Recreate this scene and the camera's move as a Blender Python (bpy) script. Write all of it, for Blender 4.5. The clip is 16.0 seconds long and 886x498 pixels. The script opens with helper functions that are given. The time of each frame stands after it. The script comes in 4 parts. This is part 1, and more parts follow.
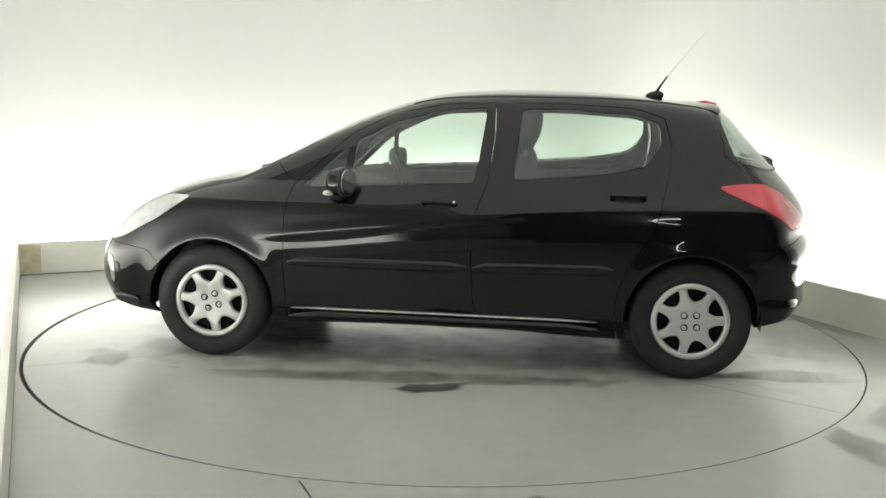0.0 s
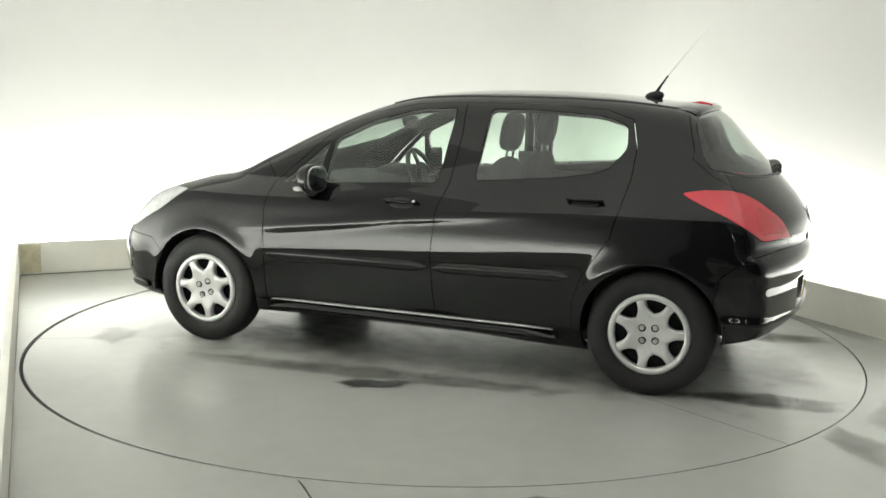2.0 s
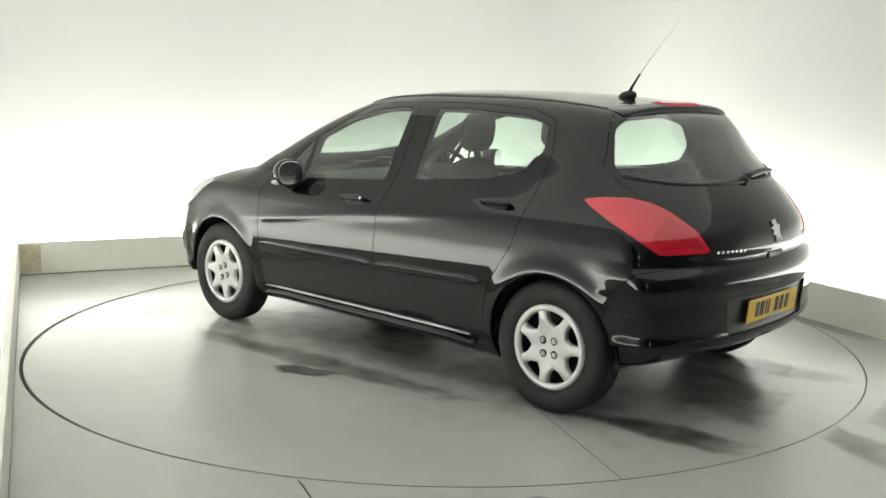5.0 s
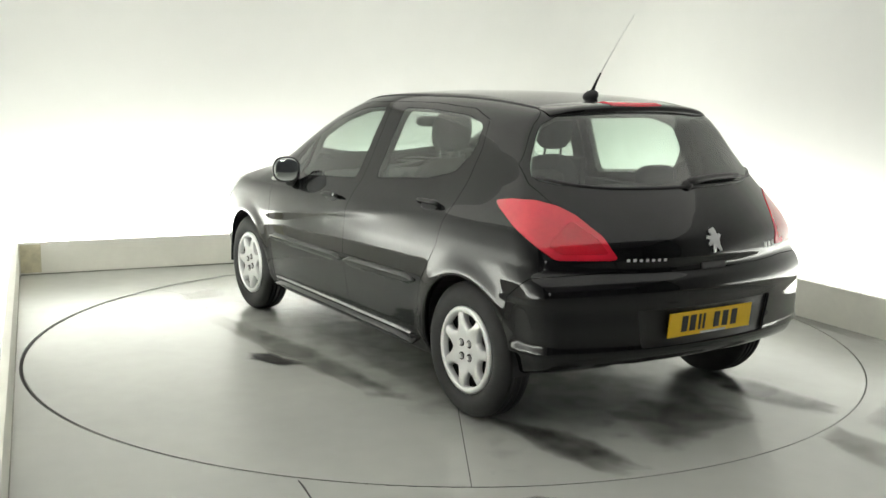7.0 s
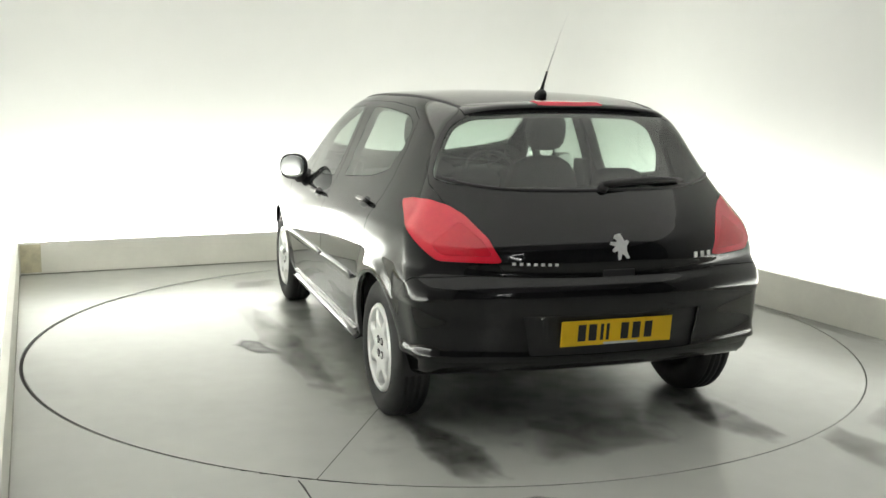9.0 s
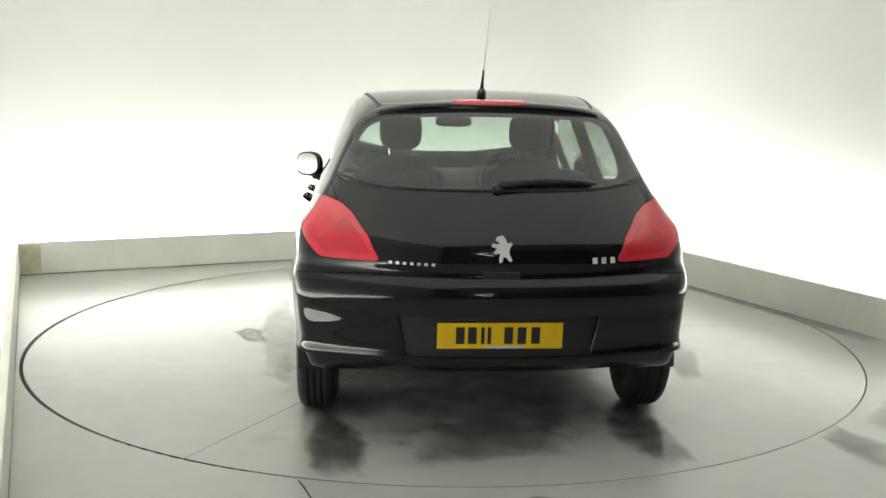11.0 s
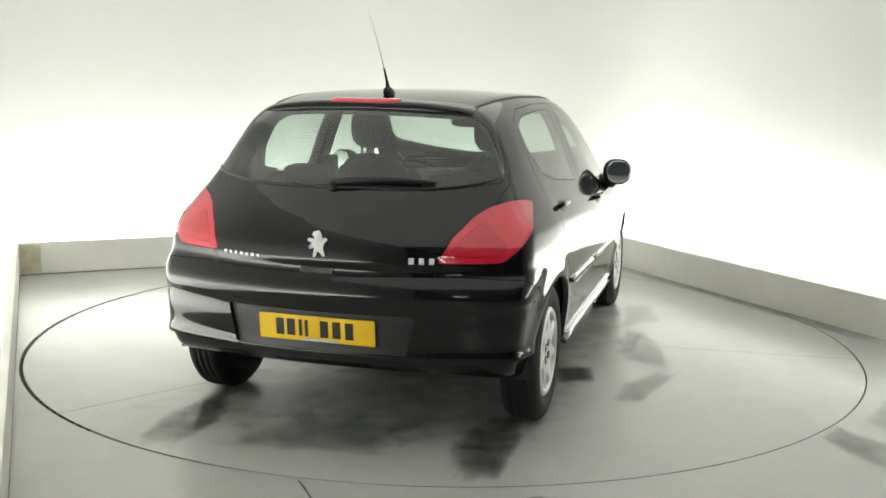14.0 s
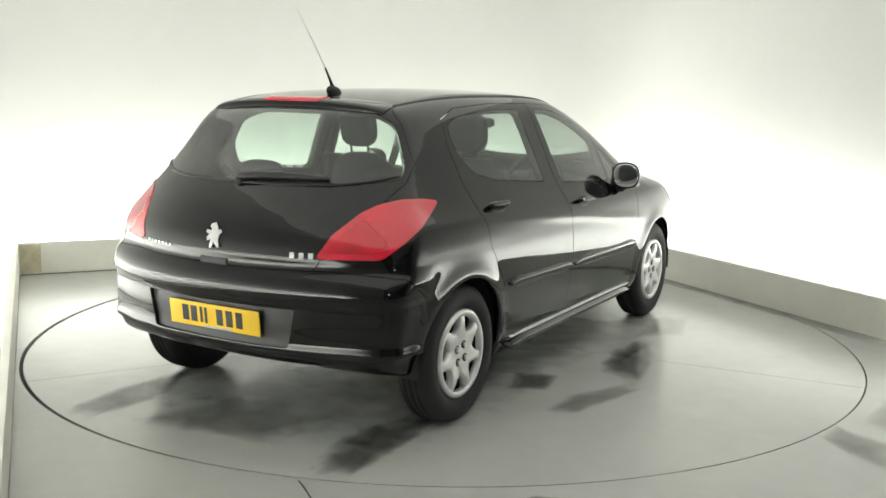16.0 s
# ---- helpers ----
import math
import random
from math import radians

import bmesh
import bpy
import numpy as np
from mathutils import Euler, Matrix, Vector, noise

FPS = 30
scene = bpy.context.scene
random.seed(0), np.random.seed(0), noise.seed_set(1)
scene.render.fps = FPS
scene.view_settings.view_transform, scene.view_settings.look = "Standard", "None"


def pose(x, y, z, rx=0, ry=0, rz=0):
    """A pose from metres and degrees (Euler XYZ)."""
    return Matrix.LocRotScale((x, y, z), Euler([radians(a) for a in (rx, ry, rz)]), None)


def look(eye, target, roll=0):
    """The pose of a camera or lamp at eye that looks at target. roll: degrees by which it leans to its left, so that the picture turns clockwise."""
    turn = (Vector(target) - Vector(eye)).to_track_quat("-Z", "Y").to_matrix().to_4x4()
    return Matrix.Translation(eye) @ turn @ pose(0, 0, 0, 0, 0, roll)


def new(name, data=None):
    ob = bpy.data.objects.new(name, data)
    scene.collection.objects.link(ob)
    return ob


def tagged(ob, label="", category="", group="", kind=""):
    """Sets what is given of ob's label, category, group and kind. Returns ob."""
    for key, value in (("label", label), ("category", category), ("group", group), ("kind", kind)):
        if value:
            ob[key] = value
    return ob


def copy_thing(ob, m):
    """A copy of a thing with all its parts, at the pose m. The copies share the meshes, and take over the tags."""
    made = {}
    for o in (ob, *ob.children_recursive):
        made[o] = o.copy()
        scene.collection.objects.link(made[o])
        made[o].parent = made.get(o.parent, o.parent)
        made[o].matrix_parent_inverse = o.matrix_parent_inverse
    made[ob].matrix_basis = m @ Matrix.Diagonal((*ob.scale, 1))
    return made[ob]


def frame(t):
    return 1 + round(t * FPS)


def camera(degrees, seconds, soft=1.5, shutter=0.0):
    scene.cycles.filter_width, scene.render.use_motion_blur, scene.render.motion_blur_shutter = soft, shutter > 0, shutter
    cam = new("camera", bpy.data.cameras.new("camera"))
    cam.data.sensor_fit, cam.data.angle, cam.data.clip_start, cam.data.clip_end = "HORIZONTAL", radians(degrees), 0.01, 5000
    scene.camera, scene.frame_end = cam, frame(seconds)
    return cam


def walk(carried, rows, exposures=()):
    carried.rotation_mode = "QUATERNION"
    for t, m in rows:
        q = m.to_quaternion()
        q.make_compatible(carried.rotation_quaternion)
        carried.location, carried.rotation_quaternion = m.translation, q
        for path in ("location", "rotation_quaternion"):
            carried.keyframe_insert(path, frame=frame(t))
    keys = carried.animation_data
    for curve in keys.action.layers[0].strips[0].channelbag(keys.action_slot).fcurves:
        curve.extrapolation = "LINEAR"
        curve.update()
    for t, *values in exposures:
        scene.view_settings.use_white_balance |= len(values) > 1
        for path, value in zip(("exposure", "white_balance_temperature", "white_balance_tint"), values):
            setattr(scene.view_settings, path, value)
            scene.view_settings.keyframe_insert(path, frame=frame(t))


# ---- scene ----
# ================= camera =================
cam = camera(47.99, 16.0, soft=1.5)
EYE = pose(0.0, -6.0625, 1.517, 90 - 9.293, 0.0, 0.110) @ pose(0, 0, 0, 0, 0, 0.979)
walk(cam, [(0.0, EYE), (16.0, EYE)])

# turntable: heading of the car at t seconds, and where the car stands on the platter
RADIUS = 2.431
CAR_AT = (-0.0886, -0.0563)
CENTRE = (0.007, -0.006)
RAISE = 0.03


def heading(t):
    return 3.02288 - 0.125965 * t + 0.00012564 * t * t


# ================= world and lights =================
world = bpy.data.worlds.new("world")
scene.world = world
world.use_nodes = True
world.node_tree.nodes["Background"].inputs[0].default_value = (0.9, 0.93, 1.0, 1)
world.node_tree.nodes["Background"].inputs[1].default_value = 0.05
scene.view_settings.exposure = 0.0

# the bay is a square room turned against the camera: u along the back ledge, v away from the camera
TURN = 24.4
BAY = pose(0, 0, 0, 0, 0, TURN)
U0, U1, V1 = -2.376, 2.352, 2.79
LEDGE_H, TROUGH = 0.255, 0.62


def lamp(name, m, sx, sy, watts, colour, spread=180.0):
    data = bpy.data.lights.new(name, "AREA")
    data.shape, data.size, data.size_y, data.energy, data.color = "RECTANGLE", sx, sy, watts, colour
    data.spread = math.radians(spread)
    ob = new(name, data)
    ob.matrix_world = m
    return ob


COOL = (0.985, 1.0, 0.935)
# cove lamps in the trough behind the ledges, shining up the walls
lamp("cove_lamp", BAY @ look((0.0, V1 + 0.30, 0.05), (0.0, V1 + 0.62, 0.30)), 5.0, 0.10, 106, COOL, 120)
lamp("cove_lamp", BAY @ pose(0, 0, 0, 0, 0, 2.09) @ look((U1 + 0.42, -0.6, 0.05), (U1 + 0.75, -0.6, 0.30)) @ pose(0, 0, 0, 0, 0, 90), 0.10, 6.4, 76, COOL, 120)
lamp("cove_lamp", BAY @ pose(0, 0, 0, 0, 0, -1.88) @ look((U0 - 0.42, -0.6, 0.05), (U0 - 0.75, -0.6, 0.30)) @ pose(0, 0, 0, 0, 0, 90), 0.10, 6.4, 102, COOL, 120)
# an added, unseen lamp as wide as the bay fills it from overhead
lamp("overhead_fill_lamp", BAY @ pose(0.0, -1.0, 3.52), 6.7, 8.4, 105, (1.0, 1.0, 0.98))

# ================= materials =================


def mat(name, base, rough=0.5, metal=0.0, coat=0.0, vary=0.0, scale=8.0, bump=0.0, bscale=60.0, rvary=0.0, spec=0.5, glow=0.0, space="Object", detail=8.0):
    m = bpy.data.materials.new(name)
    m.use_nodes = True
    nt = m.node_tree
    b = nt.nodes["Principled BSDF"]
    b.inputs["Base Color"].default_value = (*base, 1)
    b.inputs["Roughness"].default_value = rough
    b.inputs["Metallic"].default_value = metal
    b.inputs["Coat Weight"].default_value = coat
    b.inputs["Coat Roughness"].default_value = 0.03
    b.inputs["Specular IOR Level"].default_value = spec
    if glow:
        b.inputs["Emission Color"].default_value = (*base, 1)
        b.inputs["Emission Strength"].default_value = glow
    tc = nt.nodes.new("ShaderNodeTexCoord")
    if vary or rvary:
        n1 = nt.nodes.new("ShaderNodeTexNoise")
        n1.inputs["Scale"].default_value, n1.inputs["Detail"].default_value = scale, detail
        n2 = nt.nodes.new("ShaderNodeTexNoise")
        n2.inputs["Scale"].default_value, n2.inputs["Detail"].default_value = scale * 9, detail / 2
        ad = nt.nodes.new("ShaderNodeMath")
        ad.operation = "MULTIPLY_ADD"
        ad.inputs[1].default_value = 0.3
        for n in (n1, n2):
            nt.links.new(tc.outputs[space], n.inputs["Vector"])
        nt.links.new(n2.outputs["Fac"], ad.inputs[0])
        nt.links.new(n1.outputs["Fac"], ad.inputs[2])
        if vary:
            mr = nt.nodes.new("ShaderNodeMapRange")
            mr.inputs["From Min"].default_value, mr.inputs["From Max"].default_value = 0.4, 0.9
            mr.inputs["To Min"].default_value, mr.inputs["To Max"].default_value = 1 - vary, 1 + vary
            nt.links.new(ad.outputs[0], mr.inputs["Value"])
            sc = nt.nodes.new("ShaderNodeVectorMath")
            sc.operation = "SCALE"
            sc.inputs[0].default_value = base
            nt.links.new(mr.outputs[0], sc.inputs["Scale"])
            nt.links.new(sc.outputs[0], b.inputs["Base Color"])
        if rvary:
            mr = nt.nodes.new("ShaderNodeMapRange")
            mr.inputs["From Min"].default_value, mr.inputs["From Max"].default_value = 0.4, 0.9
            mr.inputs["To Min"].default_value, mr.inputs["To Max"].default_value = max(0.02, rough - rvary), rough + rvary
            nt.links.new(ad.outputs[0], mr.inputs["Value"])
            nt.links.new(mr.outputs[0], b.inputs["Roughness"])
    if bump:
        n3 = nt.nodes.new("ShaderNodeTexNoise")
        n3.inputs["Scale"].default_value, n3.inputs["Detail"].default_value = bscale, 6
        nt.links.new(tc.outputs[space], n3.inputs["Vector"])
        bp = nt.nodes.new("ShaderNodeBump")
        bp.inputs["Strength"].default_value, bp.inputs["Distance"].default_value = bump, 0.004
        nt.links.new(n3.outputs["Fac"], bp.inputs["Height"])
        nt.links.new(bp.outputs[0], b.inputs["Normal"])
    return m


def glass(name, tint, veil=0.04, rough=0.02):
    m = bpy.data.materials.new(name)
    m.use_nodes = True
    nt = m.node_tree
    nt.nodes.remove(nt.nodes["Principled BSDF"])
    tr = nt.nodes.new("ShaderNodeBsdfTransparent")
    tr.inputs[0].default_value = (*tint, 1)
    gl = nt.nodes.new("ShaderNodeBsdfGlossy")
    gl.inputs["Roughness"].default_value = rough
    lw = nt.nodes.new("ShaderNodeLayerWeight")
    lw.inputs[0].default_value = 0.5
    pw = nt.nodes.new("ShaderNodeMath")
    pw.operation = "POWER"
    pw.inputs[1].default_value = 3.6
    nt.links.new(lw.outputs["Facing"], pw.inputs[0])
    fr = nt.nodes.new("ShaderNodeMath")
    fr.operation = "MULTIPLY_ADD"
    fr.inputs[1].default_value, fr.inputs[2].default_value = 0.95, 0.075
    nt.links.new(pw.outputs[0], fr.inputs[0])
    mx = nt.nodes.new("ShaderNodeMixShader")
    nt.links.new(fr.outputs[0], mx.inputs[0])
    nt.links.new(tr.outputs[0], mx.inputs[1])
    nt.links.new(gl.outputs[0], mx.inputs[2])
    # a thin, uneven pale diffuse layer over the pane
    du = nt.nodes.new("ShaderNodeBsdfDiffuse")
    du.inputs[0].default_value = (0.7, 0.72, 0.7, 1)
    tc = nt.nodes.new("ShaderNodeTexCoord")
    no = nt.nodes.new("ShaderNodeTexNoise")
    no.inputs["Scale"].default_value, no.inputs["Detail"].default_value = 3.5, 5
    nt.links.new(tc.outputs["Object"], no.inputs["Vector"])
    am = nt.nodes.new("ShaderNodeMapRange")
    am.inputs["From Min"].default_value, am.inputs["From Max"].default_value = 0.3, 0.7
    am.inputs["To Min"].default_value, am.inputs["To Max"].default_value = veil * 0.4, veil * 1.6
    nt.links.new(no.outputs["Fac"], am.inputs["Value"])
    m2 = nt.nodes.new("ShaderNodeMixShader")
    nt.links.new(am.outputs[0], m2.inputs[0])
    nt.links.new(mx.outputs[0], m2.inputs[1])
    nt.links.new(du.outputs[0], m2.inputs[2])
    nt.links.new(m2.outputs[0], nt.nodes["Material Output"].inputs[0])
    return m


FLOOR = mat("painted_floor", (0.47, 0.48, 0.45), 0.27, vary=0.07, scale=0.9, detail=2.0)
PLATTER = mat("platter_paint", (0.47, 0.48, 0.45), 0.24, vary=0.07, scale=0.9, detail=2.0)


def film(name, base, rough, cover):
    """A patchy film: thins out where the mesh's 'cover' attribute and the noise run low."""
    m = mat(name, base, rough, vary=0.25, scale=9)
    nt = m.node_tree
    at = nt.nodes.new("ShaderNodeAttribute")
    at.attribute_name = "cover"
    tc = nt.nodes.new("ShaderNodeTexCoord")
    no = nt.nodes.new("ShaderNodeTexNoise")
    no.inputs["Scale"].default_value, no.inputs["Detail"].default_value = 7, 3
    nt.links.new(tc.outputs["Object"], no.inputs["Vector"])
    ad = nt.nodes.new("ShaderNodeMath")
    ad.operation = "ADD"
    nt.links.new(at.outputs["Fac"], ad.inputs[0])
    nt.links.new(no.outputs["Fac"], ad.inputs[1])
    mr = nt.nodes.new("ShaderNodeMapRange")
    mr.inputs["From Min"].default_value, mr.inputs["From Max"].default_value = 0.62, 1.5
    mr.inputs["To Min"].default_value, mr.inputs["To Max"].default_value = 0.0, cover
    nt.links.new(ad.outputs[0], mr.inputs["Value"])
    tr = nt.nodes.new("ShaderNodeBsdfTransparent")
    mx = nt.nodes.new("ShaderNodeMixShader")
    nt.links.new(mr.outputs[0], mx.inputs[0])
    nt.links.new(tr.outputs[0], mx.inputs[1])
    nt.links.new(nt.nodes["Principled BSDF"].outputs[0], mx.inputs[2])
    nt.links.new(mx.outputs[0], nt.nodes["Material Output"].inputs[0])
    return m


WET = film("wet_film", (0.11, 0.11, 0.10), 0.14, 0.9)
GRIME = film("oil_film", (0.03, 0.03, 0.027), 0.3, 1.2)
# for faint smears, and for shade painted under the car and beside a ledge
FAINT = film("faint_film_and_shade", (0.21, 0.21, 0.19), 0.2, 0.65)
JOINT = mat("ledge_joint_shade", (0.22, 0.22, 0.19), 0.7, vary=0.3, scale=6)
SEAM = mat("dark_seam", (0.03, 0.03, 0.028), 0.7)
WALL = mat("white_wall", (0.79, 0.795, 0.775), 0.6, vary=0.02, scale=0.7, bump=0.03, bscale=20)
LEDGE = mat("ledge_paint", (0.78, 0.77, 0.70), 0.5, vary=0.06, scale=3, bump=0.05)
STAINED = mat("yellowed_paint", (0.60, 0.56, 0.40), 0.55, vary=0.18, scale=14)
CEIL = mat("ceiling_paint", (0.60, 0.61, 0.62), 0.8, vary=0.04, scale=2)
GLOW = mat("lamp_glow", (1.0, 1.0, 0.96), 0.5, glow=14.0)
DARKWALL = mat("grey_wall", (0.15, 0.16, 0.165), 0.8, vary=0.1, scale=2)
PAINT = mat("black_car_paint", (0.0028, 0.0028, 0.0034), 0.5, coat=1.0, vary=0.1, scale=90, spec=0.04)
PAINT.node_tree.nodes["Principled BSDF"].inputs["Coat IOR"].default_value = 1.48
BLACKPL = mat("black_plastic", (0.012, 0.012, 0.013), 0.42, bump=0.08, bscale=300, vary=0.1, scale=40)
RUBBER = mat("tyre_rubber", (0.014, 0.014, 0.014), 0.7, vary=0.3, scale=14, bump=0.1, bscale=120)
SILVER = mat("silver_hubcap", (0.74, 0.74, 0.74), 0.32, metal=0.55, vary=0.05, scale=10)
DARKRIM = mat("dark_steel", (0.012, 0.012, 0.013), 0.6, metal=0.3)
SILLGLINT = mat("sill_highlight", (0.45, 0.45, 0.45), 0.25, metal=0.8, vary=0.1, scale=20)
BADGE = mat("bright_badge", (0.82, 0.82, 0.82), 0.3, metal=0.35, vary=0.05, scale=40)
CHROME = mat("chrome", (0.82, 0.83, 0.84), 0.1, metal=1.0)
MIRROR = mat("mirror_glass", (0.75, 0.77, 0.77), 0.03, metal=1.0)
RED = mat("red_lens", (0.70, 0.018, 0.042), 0.08, coat=1.0, vary=0.10, scale=5)
PINK = mat("pale_red_lens", (0.78, 0.10, 0.12), 0.1, coat=1.0, vary=0.1, scale=40)
REDDARK = mat("dark_red_lens", (0.58, 0.010, 0.026), 0.06, coat=1.0, vary=0.12, scale=6)
CLEAR = mat("clear_lens", (0.72, 0.74, 0.75), 0.15, metal=0.3, coat=1.0, vary=0.2, scale=20)
AMBER = mat("clear_indicator", (0.8, 0.8, 0.78), 0.15, coat=1.0)
YELLOW = mat("yellow_plate", (0.80, 0.50, 0.004), 0.35, vary=0.03, scale=20)
INK = mat("plate_ink", (0.01, 0.01, 0.01), 0.5)
FABRIC = mat("seat_fabric", (0.035, 0.037, 0.04), 0.9, vary=0.25, scale=30, bump=0.3, bscale=400)
TRIM = mat("cabin_trim", (0.03, 0.031, 0.033), 0.7, vary=0.15, scale=20, bump=0.15, bscale=300)
LINER = mat("headliner", (0.25, 0.25, 0.24), 0.9, vary=0.08, scale=30)
PANE = glass("tinted_pane", (0.77, 0.86, 0.80), 0.05)
PANEDARK = glass("rear_pane", (0.66, 0.75, 0.69), 0.02, 0.03)

# ================= mesh helpers =================


def finish(name, me, material, parent=None, label="", smooth=True):
    if smooth:
        for p in me.polygons:
            p.use_smooth = True
    me.materials.append(material)
    ob = new(name, me)
    if parent is not None:
        ob.parent = parent
    if label:
        ob["label"] = label
    return ob


def part(name, bm, material, parent=None, label="", smooth=False):
    bmesh.ops.recalc_face_normals(bm, faces=bm.faces)
    me = bpy.data.meshes.new(name)
    bm.to_mesh(me)
    bm.free()
    return finish(name, me, material, parent, label, smooth)


def block(sx, sy, sz, m=Matrix(), bevel=0.004, seg=2, bm=None):
    own = bmesh.new()
    bmesh.ops.create_cube(own, size=1, matrix=Matrix.Diagonal((sx, sy, sz, 1)))
    if bevel:
        bmesh.ops.bevel(own, geom=own.edges[:], offset=bevel, segments=seg, affect="EDGES", profile=0.5)
    own.transform(m)
    if bm is None:
        return own
    tmp = bpy.data.meshes.new("tmp")
    own.to_mesh(tmp)
    own.free()
    bm.from_mesh(tmp)
    bpy.data.meshes.remove(tmp)
    return bm


def prism(outline, depth, m=Matrix(), bevel=0.0, seg=2):
    """An outline in the xy plane, drawn out along z by depth."""
    bm = bmesh.new()
    lo = [bm.verts.new((x, y, 0)) for x, y in outline]
    hi = [bm.verts.new((x, y, depth)) for x, y in outline]
    n = len(outline)
    bm.faces.new(lo[::-1])
    top = bm.faces.new(hi)
    for i in range(n):
        bm.faces.new((lo[i], lo[(i + 1) % n], hi[(i + 1) % n], hi[i]))
    if bevel:
        bmesh.ops.bevel(bm, geom=list(top.edges), offset=bevel, segments=seg, affect="EDGES", profile=0.5)
    bm.transform(m)
    return bm


def lathe(profile, n=64, m=Matrix(), close=False):
    """Turns (radius, height) points about z."""
    bm = bmesh.new()
    rings = []
    for r, h in profile:
        if r < 1e-6:
            rings.append([bm.verts.new((0, 0, h))] * n)
        else:
            rings.append([bm.verts.new((r * math.cos(2 * math.pi * i / n), r * math.sin(2 * math.pi * i / n), h)) for i in range(n)])
    pairs = list(zip(rings, rings[1:]))
    if close:
        pairs.append((rings[-1], rings[0]))
    for a, b in pairs:
        for i in range(n):
            vs = []
            for v in (a[i], a[(i + 1) % n], b[(i + 1) % n], b[i]):
                if v not in vs:
                    vs.append(v)
            if len(vs) > 2:
                bm.faces.new(vs)
    bm.transform(m)
    return bm


def tube(points, radii, n=10):
    bm = bmesh.new()
    pts = [Vector(p) for p in points]
    rings = []
    for i, p in enumerate(pts):
        d = (pts[min(i + 1, len(pts) - 1)] - pts[max(i - 1, 0)]).normalized()
        a = d.cross(Vector((0.31, 0.2, 0.93))).normalized()
        b = d.cross(a)
        rings.append([bm.verts.new(p + radii[i] * (a * math.cos(2 * math.pi * k / n) + b * math.sin(2 * math.pi * k / n))) for k in range(n)])
    for r0, r1 in zip(rings, rings[1:]):
        for k in range(n):
            bm.faces.new((r0[k], r0[(k + 1) % n], r1[(k + 1) % n], r1[k]))
    bm.faces.new(rings[0][::-1])
    bm.faces.new(rings[-1])
    return bm


def ellipsoid(sx, sy, sz, m=Matrix(), power=2.0, n=20):
    """A rounded lump: half sizes, squarer as power grows."""
    bm = bmesh.new()
    bmesh.ops.create_uvsphere(bm, u_segments=n, v_segments=n // 2, radius=1)
    for v in bm.verts:
        k = (abs(v.co.x) ** power + abs(v.co.y) ** power + abs(v.co.z) ** power) ** (-1 / power)
        v.co = Vector((v.co.x * k * sx, v.co.y * k * sy, v.co.z * k * sz))
    bm.transform(m)
    return bm


